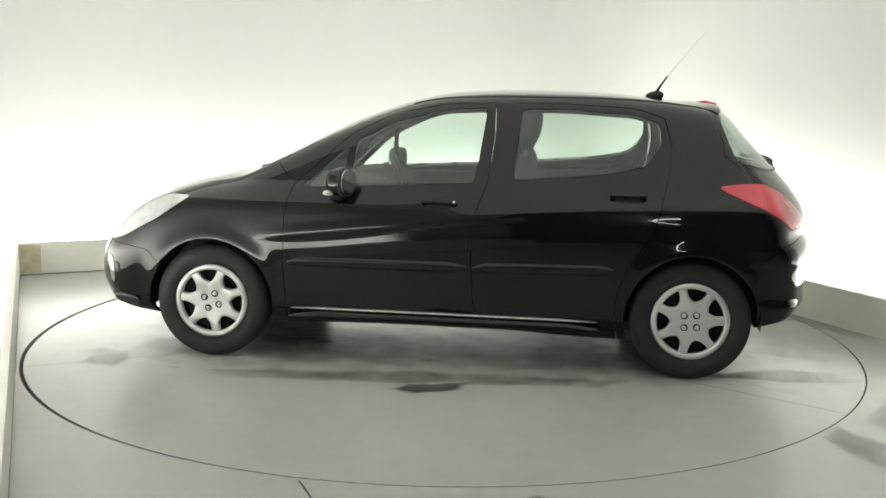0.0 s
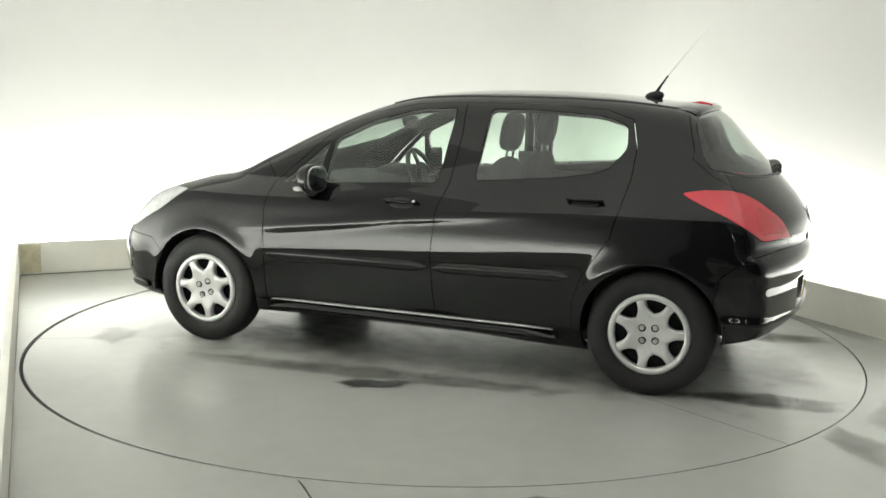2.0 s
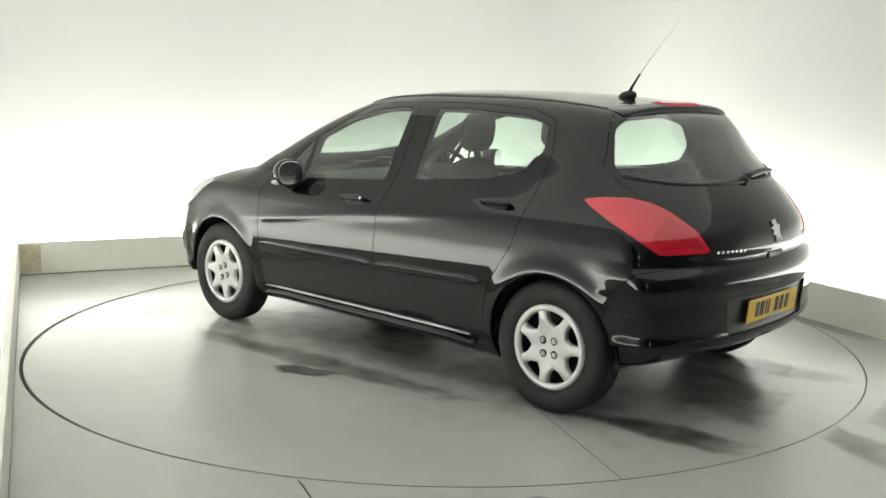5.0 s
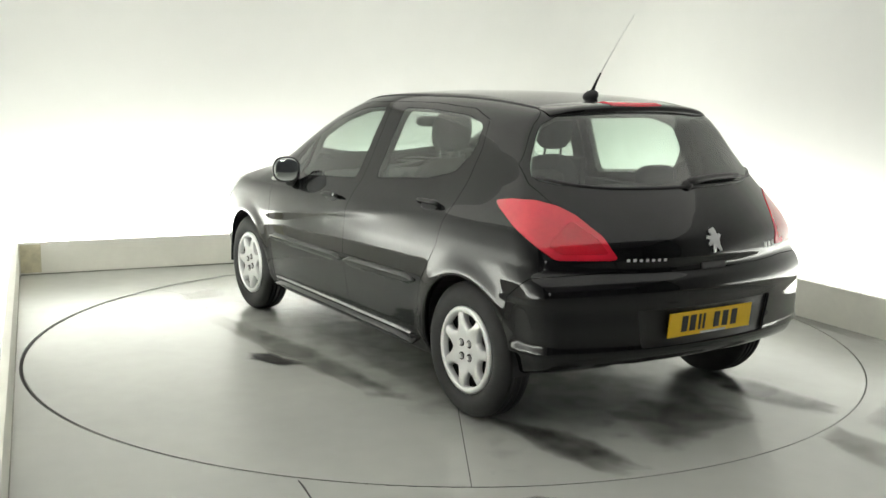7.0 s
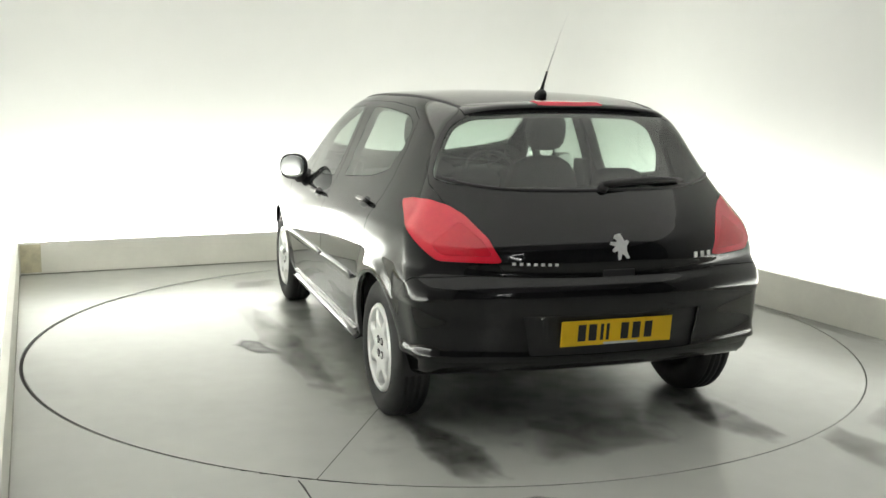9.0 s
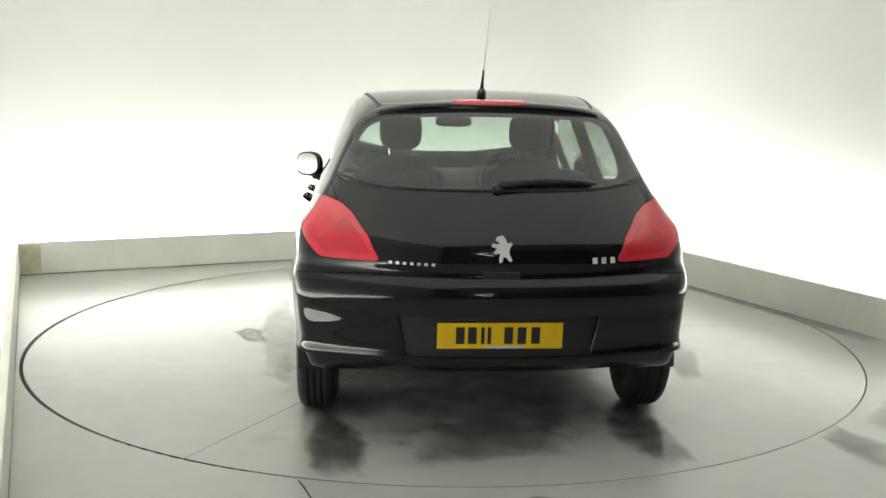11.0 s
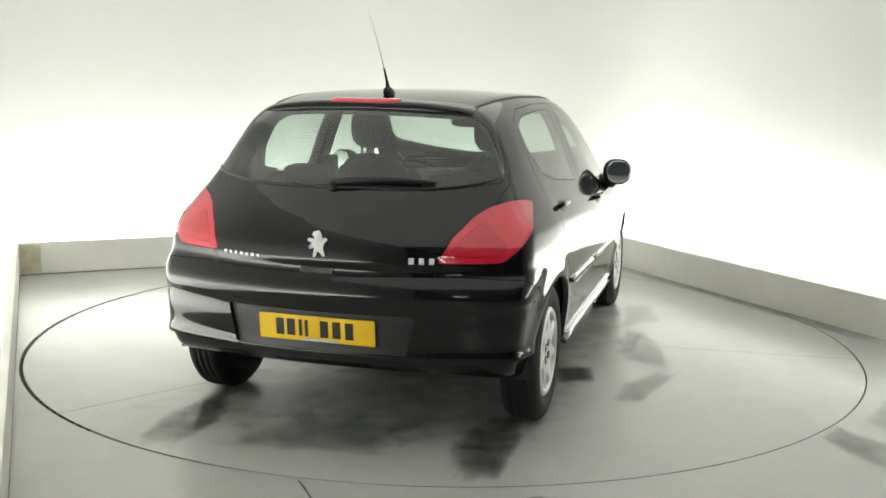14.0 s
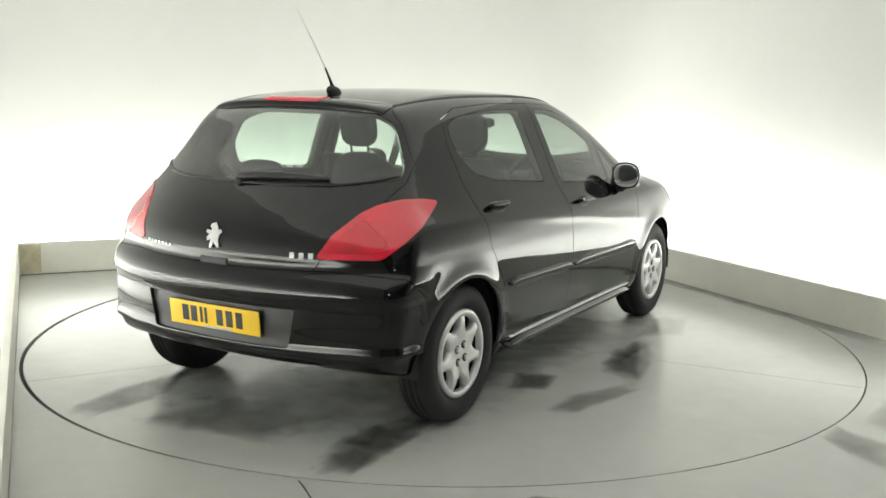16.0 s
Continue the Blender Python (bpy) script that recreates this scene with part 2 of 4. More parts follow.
# ================= the bay =================
def build_bay():
    n = 144
    bm = bmesh.new()
    inner = RADIUS + 0.017
    a = [bm.verts.new((inner * math.cos(2 * math.pi * i / n), inner * math.sin(2 * math.pi * i / n), 0)) for i in range(n)]
    lo = [bm.verts.new((v.co.x, v.co.y, -0.08)) for v in a]
    b = []
    for i in range(n):
        c, s = math.cos(2 * math.pi * i / n), math.sin(2 * math.pi * i / n)
        k = 12.0 / max(abs(c), abs(s))
        b.append(bm.verts.new((c * k, s * k, 0)))
    for i in range(n):
        j = (i + 1) % n
        bm.faces.new((a[i], a[j], b[j], b[i]))
        bm.faces.new((lo[i], lo[j], a[j], a[i]))
    ob = part("floor", bm, FLOOR)
    tagged(ob, "grey-green painted concrete floor round the turntable", "floor", kind="structure")
    # near-black disc just below floor level paints the gap's shade
    pit = part("turntable_pit_shade", lathe([(0, -0.010), (RADIUS + 0.0165, -0.010)], 96), SEAM)
    tagged(pit, "shallow dark pit disc painting the shade in the platter gap", "pit", kind="structure")

    # ledges
    for nm, cu, cv, lu, lv, lab in (("ledge_back", (U0 + U1) / 2, V1 + 0.023, U1 - U0 + 0.09, 0.04, "low cream-painted ledge board behind the turntable"),
                                    ("ledge_right", U1 + 0.02, V1 - 4.0, 0.04, 7.996, "low cream-painted ledge board beside the turntable"),
                                    ("ledge_left", U0 - 0.02, V1 - 4.0, 0.04, 7.996, "low cream-painted ledge board with a worn edge")):
        turn = {"ledge_left": -1.88, "ledge_right": 2.09}.get(nm, 0.0)
        bm = block(lu, lv, LEDGE_H, BAY @ pose(cu, V1, LEDGE_H / 2, 0, 0, turn) @ pose(0, cv - V1, 0), 0.003)
        tagged(part(nm, bm, LEDGE), lab, "ledge", kind="structure")
    # dark strips paint the shadowed joints at the ledge feet, and a yellowed corner
    for nm, m, lu, lv in (("ledge_joint_back", BAY @ pose((U0 + U1) / 2, V1 - 0.001, 0.005), U1 - U0 - 0.02, 0.006), ("ledge_joint_left", BAY @ pose(U0, V1, 0.005, 0, 0, -1.88) @ pose(0.001, -4.0, 0), 0.006, 7.9)):
        tagged(part(nm, block(lu, lv, 0.007, m, 0), JOINT), "thin dark strip painting the shadowed joint at the ledge foot", "joint", kind="structure")
    tagged(part("ledge_patch", block(0.15, 0.006, 0.22, BAY @ pose(U0 + 0.085, V1 - 0.001, 0.13), 0.002), STAINED), "yellowed worn patch on the ledge corner", "patch", kind="structure")
    # walls: one curved white sheet with rounded corners and thickness
    path = []
    wu0, wu1, wv1, r = U0 - TROUGH - 0.25, U1 + TROUGH + 0.25, V1 + TROUGH, 0.8
    path.append((wu1, -5.5))
    for i in range(13):
        t = math.pi / 2 * i / 12
        path.append((wu1 - r + r * math.cos(t), wv1 - r + r * math.sin(t)))
    for i in range(13):
        t = math.pi / 2 + math.pi / 2 * i / 12
        path.append((wu0 + r + r * math.cos(t), wv1 - r + r * math.sin(t)))
    path.append((wu0, -5.5))
    bm = bmesh.new()
    cols = []
    for (x, y) in path:
        cols.append([bm.verts.new((x, y, z)) for z in (-0.02, 0.6, 1.4, 2.4, 3.6)])
    for c0, c1 in zip(cols, cols[1:]):
        for k in range(4):
            bm.faces.new((c0[k], c1[k], c1[k + 1], c0[k + 1]))
    bm.transform(BAY)
    w = part("wall_white", bm, WALL, smooth=True)
    mod = w.modifiers.new("thickness", "SOLIDIFY")
    mod.thickness, mod.offset = 0.1, 0
    tagged(w, "curved seamless white studio wall washed with light", "wall", kind="structure")
    # the dark hall behind the camera
    for nm, cu, cv, lu, lv in (("wall_hall_back", 0, -9.0, 7.4, 0.1), ("wall_hall_left", wu0 + 0.02, -7.23, 0.1, 3.44), ("wall_hall_right", wu1 - 0.02, -7.23, 0.1, 3.44)):
        tagged(part(nm, block(lu, lv, 3.62, BAY @ pose(cu, cv, 1.79), 0), DARKWALL), "plain grey wall of the hall", "wall", kind="structure")
    tagged(part("ceiling", block(16, 16, 0.1, BAY @ pose(0, -2, 3.65), 0), CEIL), "plain pale ceiling over the bay", "ceiling", kind="structure")
    # unseen backing and frame, added round the overhead fill lamp
    light = new("fill_lamp_frame")
    tagged(light, "unseen added backing and thin pale frame of the overhead fill lamp", "ceiling light")
    part("backing", block(6.8, 8.5, 0.02, BAY @ pose(0, -1.0, 3.575), 0), LEDGE, light)
    for u, v, lu, lv in ((0, -5.23, 6.8, 0.05), (0, 3.23, 6.8, 0.05), (-3.4, -1, 0.05, 8.4), (3.4, -1, 0.05, 8.4)):
        part("frame", block(lu, lv, 0.06, BAY @ pose(u, v, 3.53), 0.004), LEDGE, light)

    # a bent lamp tube on the hall's back wall, behind the camera
    lamp_ob = new("wall_lamp")
    tagged(lamp_ob, "bent white lamp tube glowing on the hall wall", "wall lamp")
    pts = [(0.58, 0.42), (0.22, 0.34), (-0.08, 0.19), (-0.22, 0.0), (-0.06, -0.24), (0.24, -0.46), (0.50, -0.62)]
    m = BAY @ pose(-2.9, -8.88, 2.35)
    part("tube", tube([m @ Vector((x, 0, z)) for x, z in pts], [0.05] * 7, 12), GLOW, lamp_ob, "glowing white tube", True)
    for x, z in (pts[1], pts[5]):
        part("bracket", block(0.03, 0.10, 0.03, m @ pose(x, -0.04, z), 0.004), LEDGE, lamp_ob)


build_bay()


def smear(name, outline, z, parent, material, label=""):
    """A thin film, a mark or painted shade, with an uneven edge that fades out."""
    rnd = random.Random(len(outline) * 7 + int(100 * abs(outline[0][0])))
    pts = []
    for i, (x, y) in enumerate(outline):
        x2, y2 = outline[(i + 1) % len(outline)]
        for k in range(6):
            f = k / 6
            pts.append((x + (x2 - x) * f, y + (y2 - y) * f))
    cx, cy = sum(p[0] for p in pts) / len(pts), sum(p[1] for p in pts) / len(pts)
    verts, cov, faces, n = [], [], [], len(pts)
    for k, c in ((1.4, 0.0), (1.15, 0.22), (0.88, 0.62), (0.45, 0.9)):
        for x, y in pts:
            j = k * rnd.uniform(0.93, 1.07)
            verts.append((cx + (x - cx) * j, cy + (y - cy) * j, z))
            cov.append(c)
    for r in range(3):
        for i in range(n):
            faces.append((r * n + i, r * n + (i + 1) % n, (r + 1) * n + (i + 1) % n, (r + 1) * n + i))
    verts.append((cx, cy, z))
    cov.append(0.9)
    faces += [(3 * n + i, 3 * n + (i + 1) % n, 4 * n) for i in range(n)]
    me = bpy.data.meshes.new(name)
    me.from_pydata(verts, [], faces)
    at = me.attributes.new("cover", "FLOAT", "POINT")
    at.data.foreach_set("value", cov)
    return finish(name, me, material, parent, label)


def build_turntable():
    base = new("turntable")
    tagged(base, "round grey-green turntable platter set flush in the floor", "turntable")
    seams = [math.radians(a) for a in (149.6, 275.1, 29.0 + 360, 149.6 + 360)]
    for a0, a1 in zip(seams, seams[1:]):
        bm = bmesh.new()
        n = 60
        mid = (a0 + a1) / 2
        off = Vector((math.cos(mid), math.sin(mid), 0)) * 0.0022
        rings = []
        for r, z in ((RADIUS, -0.04), (RADIUS, -0.003), (RADIUS - 0.003, 0), (1.7, 0), (0.9, 0)):
            rings.append([bm.verts.new(Vector((r * math.cos(a0 + (a1 - a0) * i / n), r * math.sin(a0 + (a1 - a0) * i / n), z)) + off) for i in range(n + 1)])
        tip = bm.verts.new(off)
        for p, q in zip(rings, rings[1:]):
            for i in range(n):
                bm.faces.new((p[i], p[i + 1], q[i + 1], q[i]))
        for i in range(n):
            bm.faces.new((rings[-1][i], rings[-1][i + 1], tip))
        part("platter_panel", bm, PLATTER, base, "grey-green painted platter panel")
    # dark band over the platter's side wall: painted shade of the gap
    part("rim", lathe([(RADIUS + 0.0012, -0.04), (RADIUS + 0.0012, -0.0006)], 180), SEAM, base, "dark band painting the shade on the platter's edge", True)
    films = (([(-1.47, 0.70), (-1.72, 0.58), (-1.96, 0.50), (-2.24, 0.53), (-2.20, 0.70), (-1.93, 0.74)], WET),
             ([(-1.66, -0.63), (-1.47, -0.78), (-1.67, -0.85), (-1.92, -0.86), (-2.18, -0.87), (-2.23, -0.75), (-1.95, -0.63)], WET),
             ([(-1.0, -1.2), (-0.75, -1.2), (-0.48, -1.34), (-0.5, -1.43), (-0.8, -1.36), (-1.0, -1.3)], FAINT),
             ([(-0.80, -0.88), (-0.57, -0.78), (-0.50, -0.98), (-0.75, -1.04)], WET),
             ([(-0.12, -1.1), (0.45, -1.08), (0.42, -1.18), (0.0, -1.33), (-0.32, -1.38), (-0.28, -1.22)], WET),
             ([(0.6, -1.05), (1.2, -1.0), (1.25, -1.15), (0.8, -1.25)], FAINT),
             ([(0.10, 1.24), (0.03, 1.15), (-0.22, 1.08), (-0.18, 1.20), (-0.02, 1.28)], GRIME),
             ([(1.0, 1.05), (0.1, 0.90), (-0.9, 0.90), (-0.7, 1.03), (0.1, 1.13), (0.8, 1.15)], FAINT),
             # car-sized film: the shade under the car, painted onto the platter
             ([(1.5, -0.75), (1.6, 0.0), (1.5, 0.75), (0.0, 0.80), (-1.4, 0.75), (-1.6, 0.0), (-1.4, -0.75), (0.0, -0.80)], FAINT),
             ([(-2.2, 0.3), (-1.7, 0.15), (-1.75, -0.35), (-2.1, -0.3)], FAINT), ([(1.7, 0.8), (1.9, 0.75), (1.85, 1.05), (1.65, 1.1)], FAINT))
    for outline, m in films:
        smear("wet_or_shade_mark", outline, 0.0018 + 0.0004 * films.index((outline, m)), base, m, "dark wet tyre mark" if m is WET else "faint dark smear or painted shade")
    return base


# the last, long outline paints the shade along the right ledge's foot
for outline in ([(1.696, -1.82), (1.818, -1.70), (1.939, -1.92), (1.823, -2.174), (1.74, -1.986)], [(0.287, -2.55), (0.363, -2.515), (0.447, -2.54), (0.36, -2.57)], [(2.0, -1.6), (2.3, -1.2), (2.36, -1.5), (2.1, -1.8)], [(1.45, 2.35), (1.60, 2.38), (2.15, 1.30), (2.70, 0.12), (2.55, 0.08), (2.0, 1.22)]):
    tagged(smear("floor_stain_or_shade", outline, 0.0025, None, FAINT), "dark worn patch, or painted shade, on the painted floor", "stain", kind="structure")
tagged(part("floor_crack", tube([(-0.55, -2.41, 0.001), (-0.522, -2.47, 0.001), (-0.481, -2.57, 0.001), (-0.44, -2.68, 0.001)], [0.003, 0.004, 0.003, 0.002], 6), SEAM), "thin dark crack in the painted floor", "crack", kind="structure")

turntable = build_turntable()

# ================= the car body: one rounded solid, cut into panels =================


def curve(pts):
    xs = np.array([p[0] for p in pts], float)
    ys = np.array([p[1] for p in pts], float)
    o = np.argsort(xs)
    xs, ys = xs[o], ys[o]
    d = np.diff(ys) / np.diff(xs)
    m = np.concatenate([[d[0]], (d[:-1] * np.diff(xs)[1:] + d[1:] * np.diff(xs)[:-1]) / (xs[2:] - xs[:-2]), [d[-1]]])

    def f(x):
        x = np.asarray(x, float)
        i = np.clip(np.searchsorted(xs, x) - 1, 0, len(xs) - 2)
        h = xs[i + 1] - xs[i]
        t = np.clip((x - xs[i]) / h, 0, 1)
        out = ys[i] * (1 + 2 * t) * (1 - t) ** 2 + m[i] * h * t * (1 - t) ** 2 + ys[i + 1] * t * t * (3 - 2 * t) + m[i + 1] * h * t * t * (t - 1)
        return out + np.where(x < xs[0], (x - xs[0]) * m[0], 0) + np.where(x > xs[-1], (x - xs[-1]) * m[-1], 0)
    return f


TOP = curve([(2.2, 0.48), (2.12, 0.595), (2.05, 0.668), (1.93, 0.764), (1.72, 0.870), (1.40, 0.952), (1.16, 1.000), (0.97, 1.098), (0.68, 1.250), (0.345, 1.378),
             (0.12, 1.440), (-0.15, 1.466), (-0.5, 1.472), (-0.83, 1.465), (-1.12, 1.442), (-1.35, 1.412), (-1.50, 1.386), (-1.8, 1.31)])
CROWN = curve([(2.2, 0.28), (1.9, 0.16), (1.5, 0.07), (1.1, 0.055), (0.7, 0.11), (0.3, 0.095), (-0.5, 0.075), (-1.2, 0.065), (-1.6, 0.09)])
SIDE = curve([(0.12, 0.77), (0.2, 0.812), (0.27, 0.845), (0.36, 0.862), (0.47, 0.878), (0.56, 0.886), (0.64, 0.8875), (0.75, 0.884), (0.84, 0.872), (0.90, 0.848),
              (0.96, 0.815), (1.05, 0.772), (1.2, 0.712), (1.39, 0.628), (1.5, 0.57)])
NARROW = curve([(2.3, 0.22), (2.1, 0.15), (1.9, 0.09), (1.6, 0.035), (1.3, 0.01), (0.9, 0.0), (0.0, 0.0), (-0.9, 0.0), (-1.3, 0.004), (-1.6, 0.025), (-1.9, 0.065), (-2.2, 0.14)])
REAR_TAPER = curve([(2.0, 0.0), (0.4, 0.0), (-0.3, 0.0), (-1.0, 0.022), (-1.3, 0.046), (-1.6, 0.092), (-2.0, 0.15)])
FRONT_TAPER = curve([(1.4, 0.10), (0.95, 0.055), (0.6, 0.025), (0.25, 0.0), (-0.5, 0.0), (-2, 0.0)])
REAR = curve([(0.15, -1.86), (0.22, -1.935), (0.30, -1.982), (0.34, -1.998), (0.375, -2.006), (0.41, -2.003), (0.50, -2.009), (0.57, -2.015), (0.60, -2.023), (0.65, -2.026), (0.685, -2.014), (0.715, -1.994),
              (0.78, -1.996), (0.84, -1.986), (0.93, -1.93), (1.0, -1.87), (1.06, -1.812), (1.2, -1.672), (1.35, -1.535), (1.40, -1.49), (1.45, -1.45)])
BEND = curve([(0.2, 0.26), (0.4, 0.27), (0.55, 0.29), (0.7, 0.33), (0.8, 0.38), (1.0, 0.46), (1.2, 0.45), (1.4, 0.30)])
NOSE = curve([(0.12, 2.02), (0.22, 2.10), (0.32, 2.15), (0.46, 2.17), (0.56, 2.16), (0.64, 2.12), (0.8, 2.05)])
HUB = 1.304
CREASE = curve([(1.4, 0.65), (1.0, 0.675), (0.67, 0.71), (-0.11, 0.80), (-0.73, 0.858), (-1.1, 0.873), (-1.8, 0.88)])
LOW = curve([(2.2, 0.22), (1.7, 0.185), (0, 0.185), (-1.5, 0.20), (-1.65, 0.235), (-1.9, 0.285), (-2.2, 0.32)])


def smax(a, b, r):
    h = np.maximum(r - np.abs(a - b), 0) / r
    return np.maximum(a, b) + h * h * r * 0.25


def solid(p):
    x, y, z = p[..., 0], np.abs(p[..., 1]), p[..., 2]
    up = np.clip((z - 0.9) / 0.45, 0, 1.2)
    w = SIDE(z) - NARROW(x) - REAR_TAPER(x) * up - FRONT_TAPER(x) * np.clip((z - 0.86) / 0.1, 0, 1)
    for hx in (HUB, -HUB):
        rr = np.hypot(x - hx, z - 0.287)
        w = w + 0.011 * np.exp(-((rr - 0.36) / 0.055) ** 2)
    line = z - CREASE(x)
    w = w + 0.0055 * np.exp(-(line / 0.030) ** 2) * np.clip((1.1 - x) * 3, 0, 1)
    # the rear bumper's shoulder and its lower lip
    tail = np.clip((-1.56 - x) / 0.14, 0, 1)
    w = w + tail * (0.016 * np.exp(-((z - 0.37) / 0.035) ** 2) + 0.010 * np.clip((z - 0.585) / 0.025, 0, 1) * np.clip((0.74 - z) / 0.06, 0, 1))
    side = (y - w) * 0.9
    top = (z - TOP(x) + CROWN(x) * y * y) * 0.8
    rear = (REAR(z) + BEND(z) * y ** 2.2 - x) * 0.8
    nose = (x - NOSE(z) + 0.36 * y ** 2.2) * 0.9
    low = LOW(x) - z
    f = smax(side, top, 0.09)
    f = smax(f, rear, 0.055)
    f = smax(f, nose, 0.16)
    return smax(f, low, 0.05)


def slope(p):
    e = 2e-3
    g = np.stack([solid(p + np.eye(3)[k] * e) - solid(p - np.eye(3)[k] * e) for k in range(3)], -1)
    return g / np.maximum(np.linalg.norm(g, axis=-1, keepdims=True), 1e-9)


def cast(b):
    s = np.stack([b[:, 0] * 0.70, 0 * b[:, 0], 0 * b[:, 0] + 0.62], 1)
    lo, hi = np.zeros(len(b)), np.full(len(b), 1.6)
    for _ in range(40):
        mid = (lo + hi) / 2
        out = solid(s + (b - s) * mid[:, None]) > 0
        hi, lo = np.where(out, mid, hi), np.where(out, lo, mid)
    return s + (b - s) * ((lo + hi) / 2)[:, None]


def half_shell():
    nx, ny, nz = 180, 40, 128
    X, Y, Z = np.linspace(-2.3, 2.3, nx), np.linspace(0, 1.1, ny), np.linspace(-0.08, 1.75, nz)
    index, verts, faces = {}, [], []

    def vid(p):
        k = (round(p[0], 4), round(p[1], 4), round(p[2], 4))
        if k not in index:
            index[k] = len(verts)
            verts.append(p)
        return index[k]
    for i in range(nx - 1):
        for k in range(nz - 1):
            faces.append([vid((X[a], 1.1, Z[c])) for a, c in ((i, k), (i, k + 1), (i + 1, k + 1), (i + 1, k))])
        for j in range(ny - 1):
            faces.append([vid((X[a], Y[c], 1.75)) for a, c in ((i, j), (i + 1, j), (i + 1, j + 1), (i, j + 1))])
    for j in range(ny - 1):
        for k in range(nz - 1):
            faces.append([vid((-2.3, Y[a], Z[c])) for a, c in ((j, k), (j, k + 1), (j + 1, k + 1), (j + 1, k))])
            faces.append([vid((2.3, Y[a], Z[c])) for a, c in ((j, k), (j + 1, k), (j + 1, k + 1), (j, k + 1))])
    return cast(np.array(verts)), faces


def inside(poly, x, y):
    r = False
    for (x0, y0), (x1, y1) in zip(poly, poly[1:] + poly[:1]):
        if (y0 > y) != (y1 > y) and x < (x1 - x0) * (y - y0) / (y1 - y0) + x0:
            r = not r
    return r


def arc(cx, cz, r, a0, a1, n):
    return [(cx + r * math.cos(math.radians(a0 + (a1 - a0) * i / n)), cz + r * math.sin(math.radians(a0 + (a1 - a0) * i / n))) for i in range(n + 1)]


def rounded(poly, r, n=3):
    out = []
    for i, p in enumerate(poly):
        p, a, b = Vector(p), Vector(poly[i - 1]), Vector(poly[(i + 1) % len(poly)])
        da, db = (a - p), (b - p)
        ra = min(r, da.length * 0.45)
        rb = min(r, db.length * 0.45)
        s, e = p + da.normalized() * ra, p + db.normalized() * rb
        for k in range(n + 1):
            t = k / n
            q = s * (1 - t) ** 2 + p * 2 * t * (1 - t) + e * t * t
            out.append((q.x, q.y))
    return out


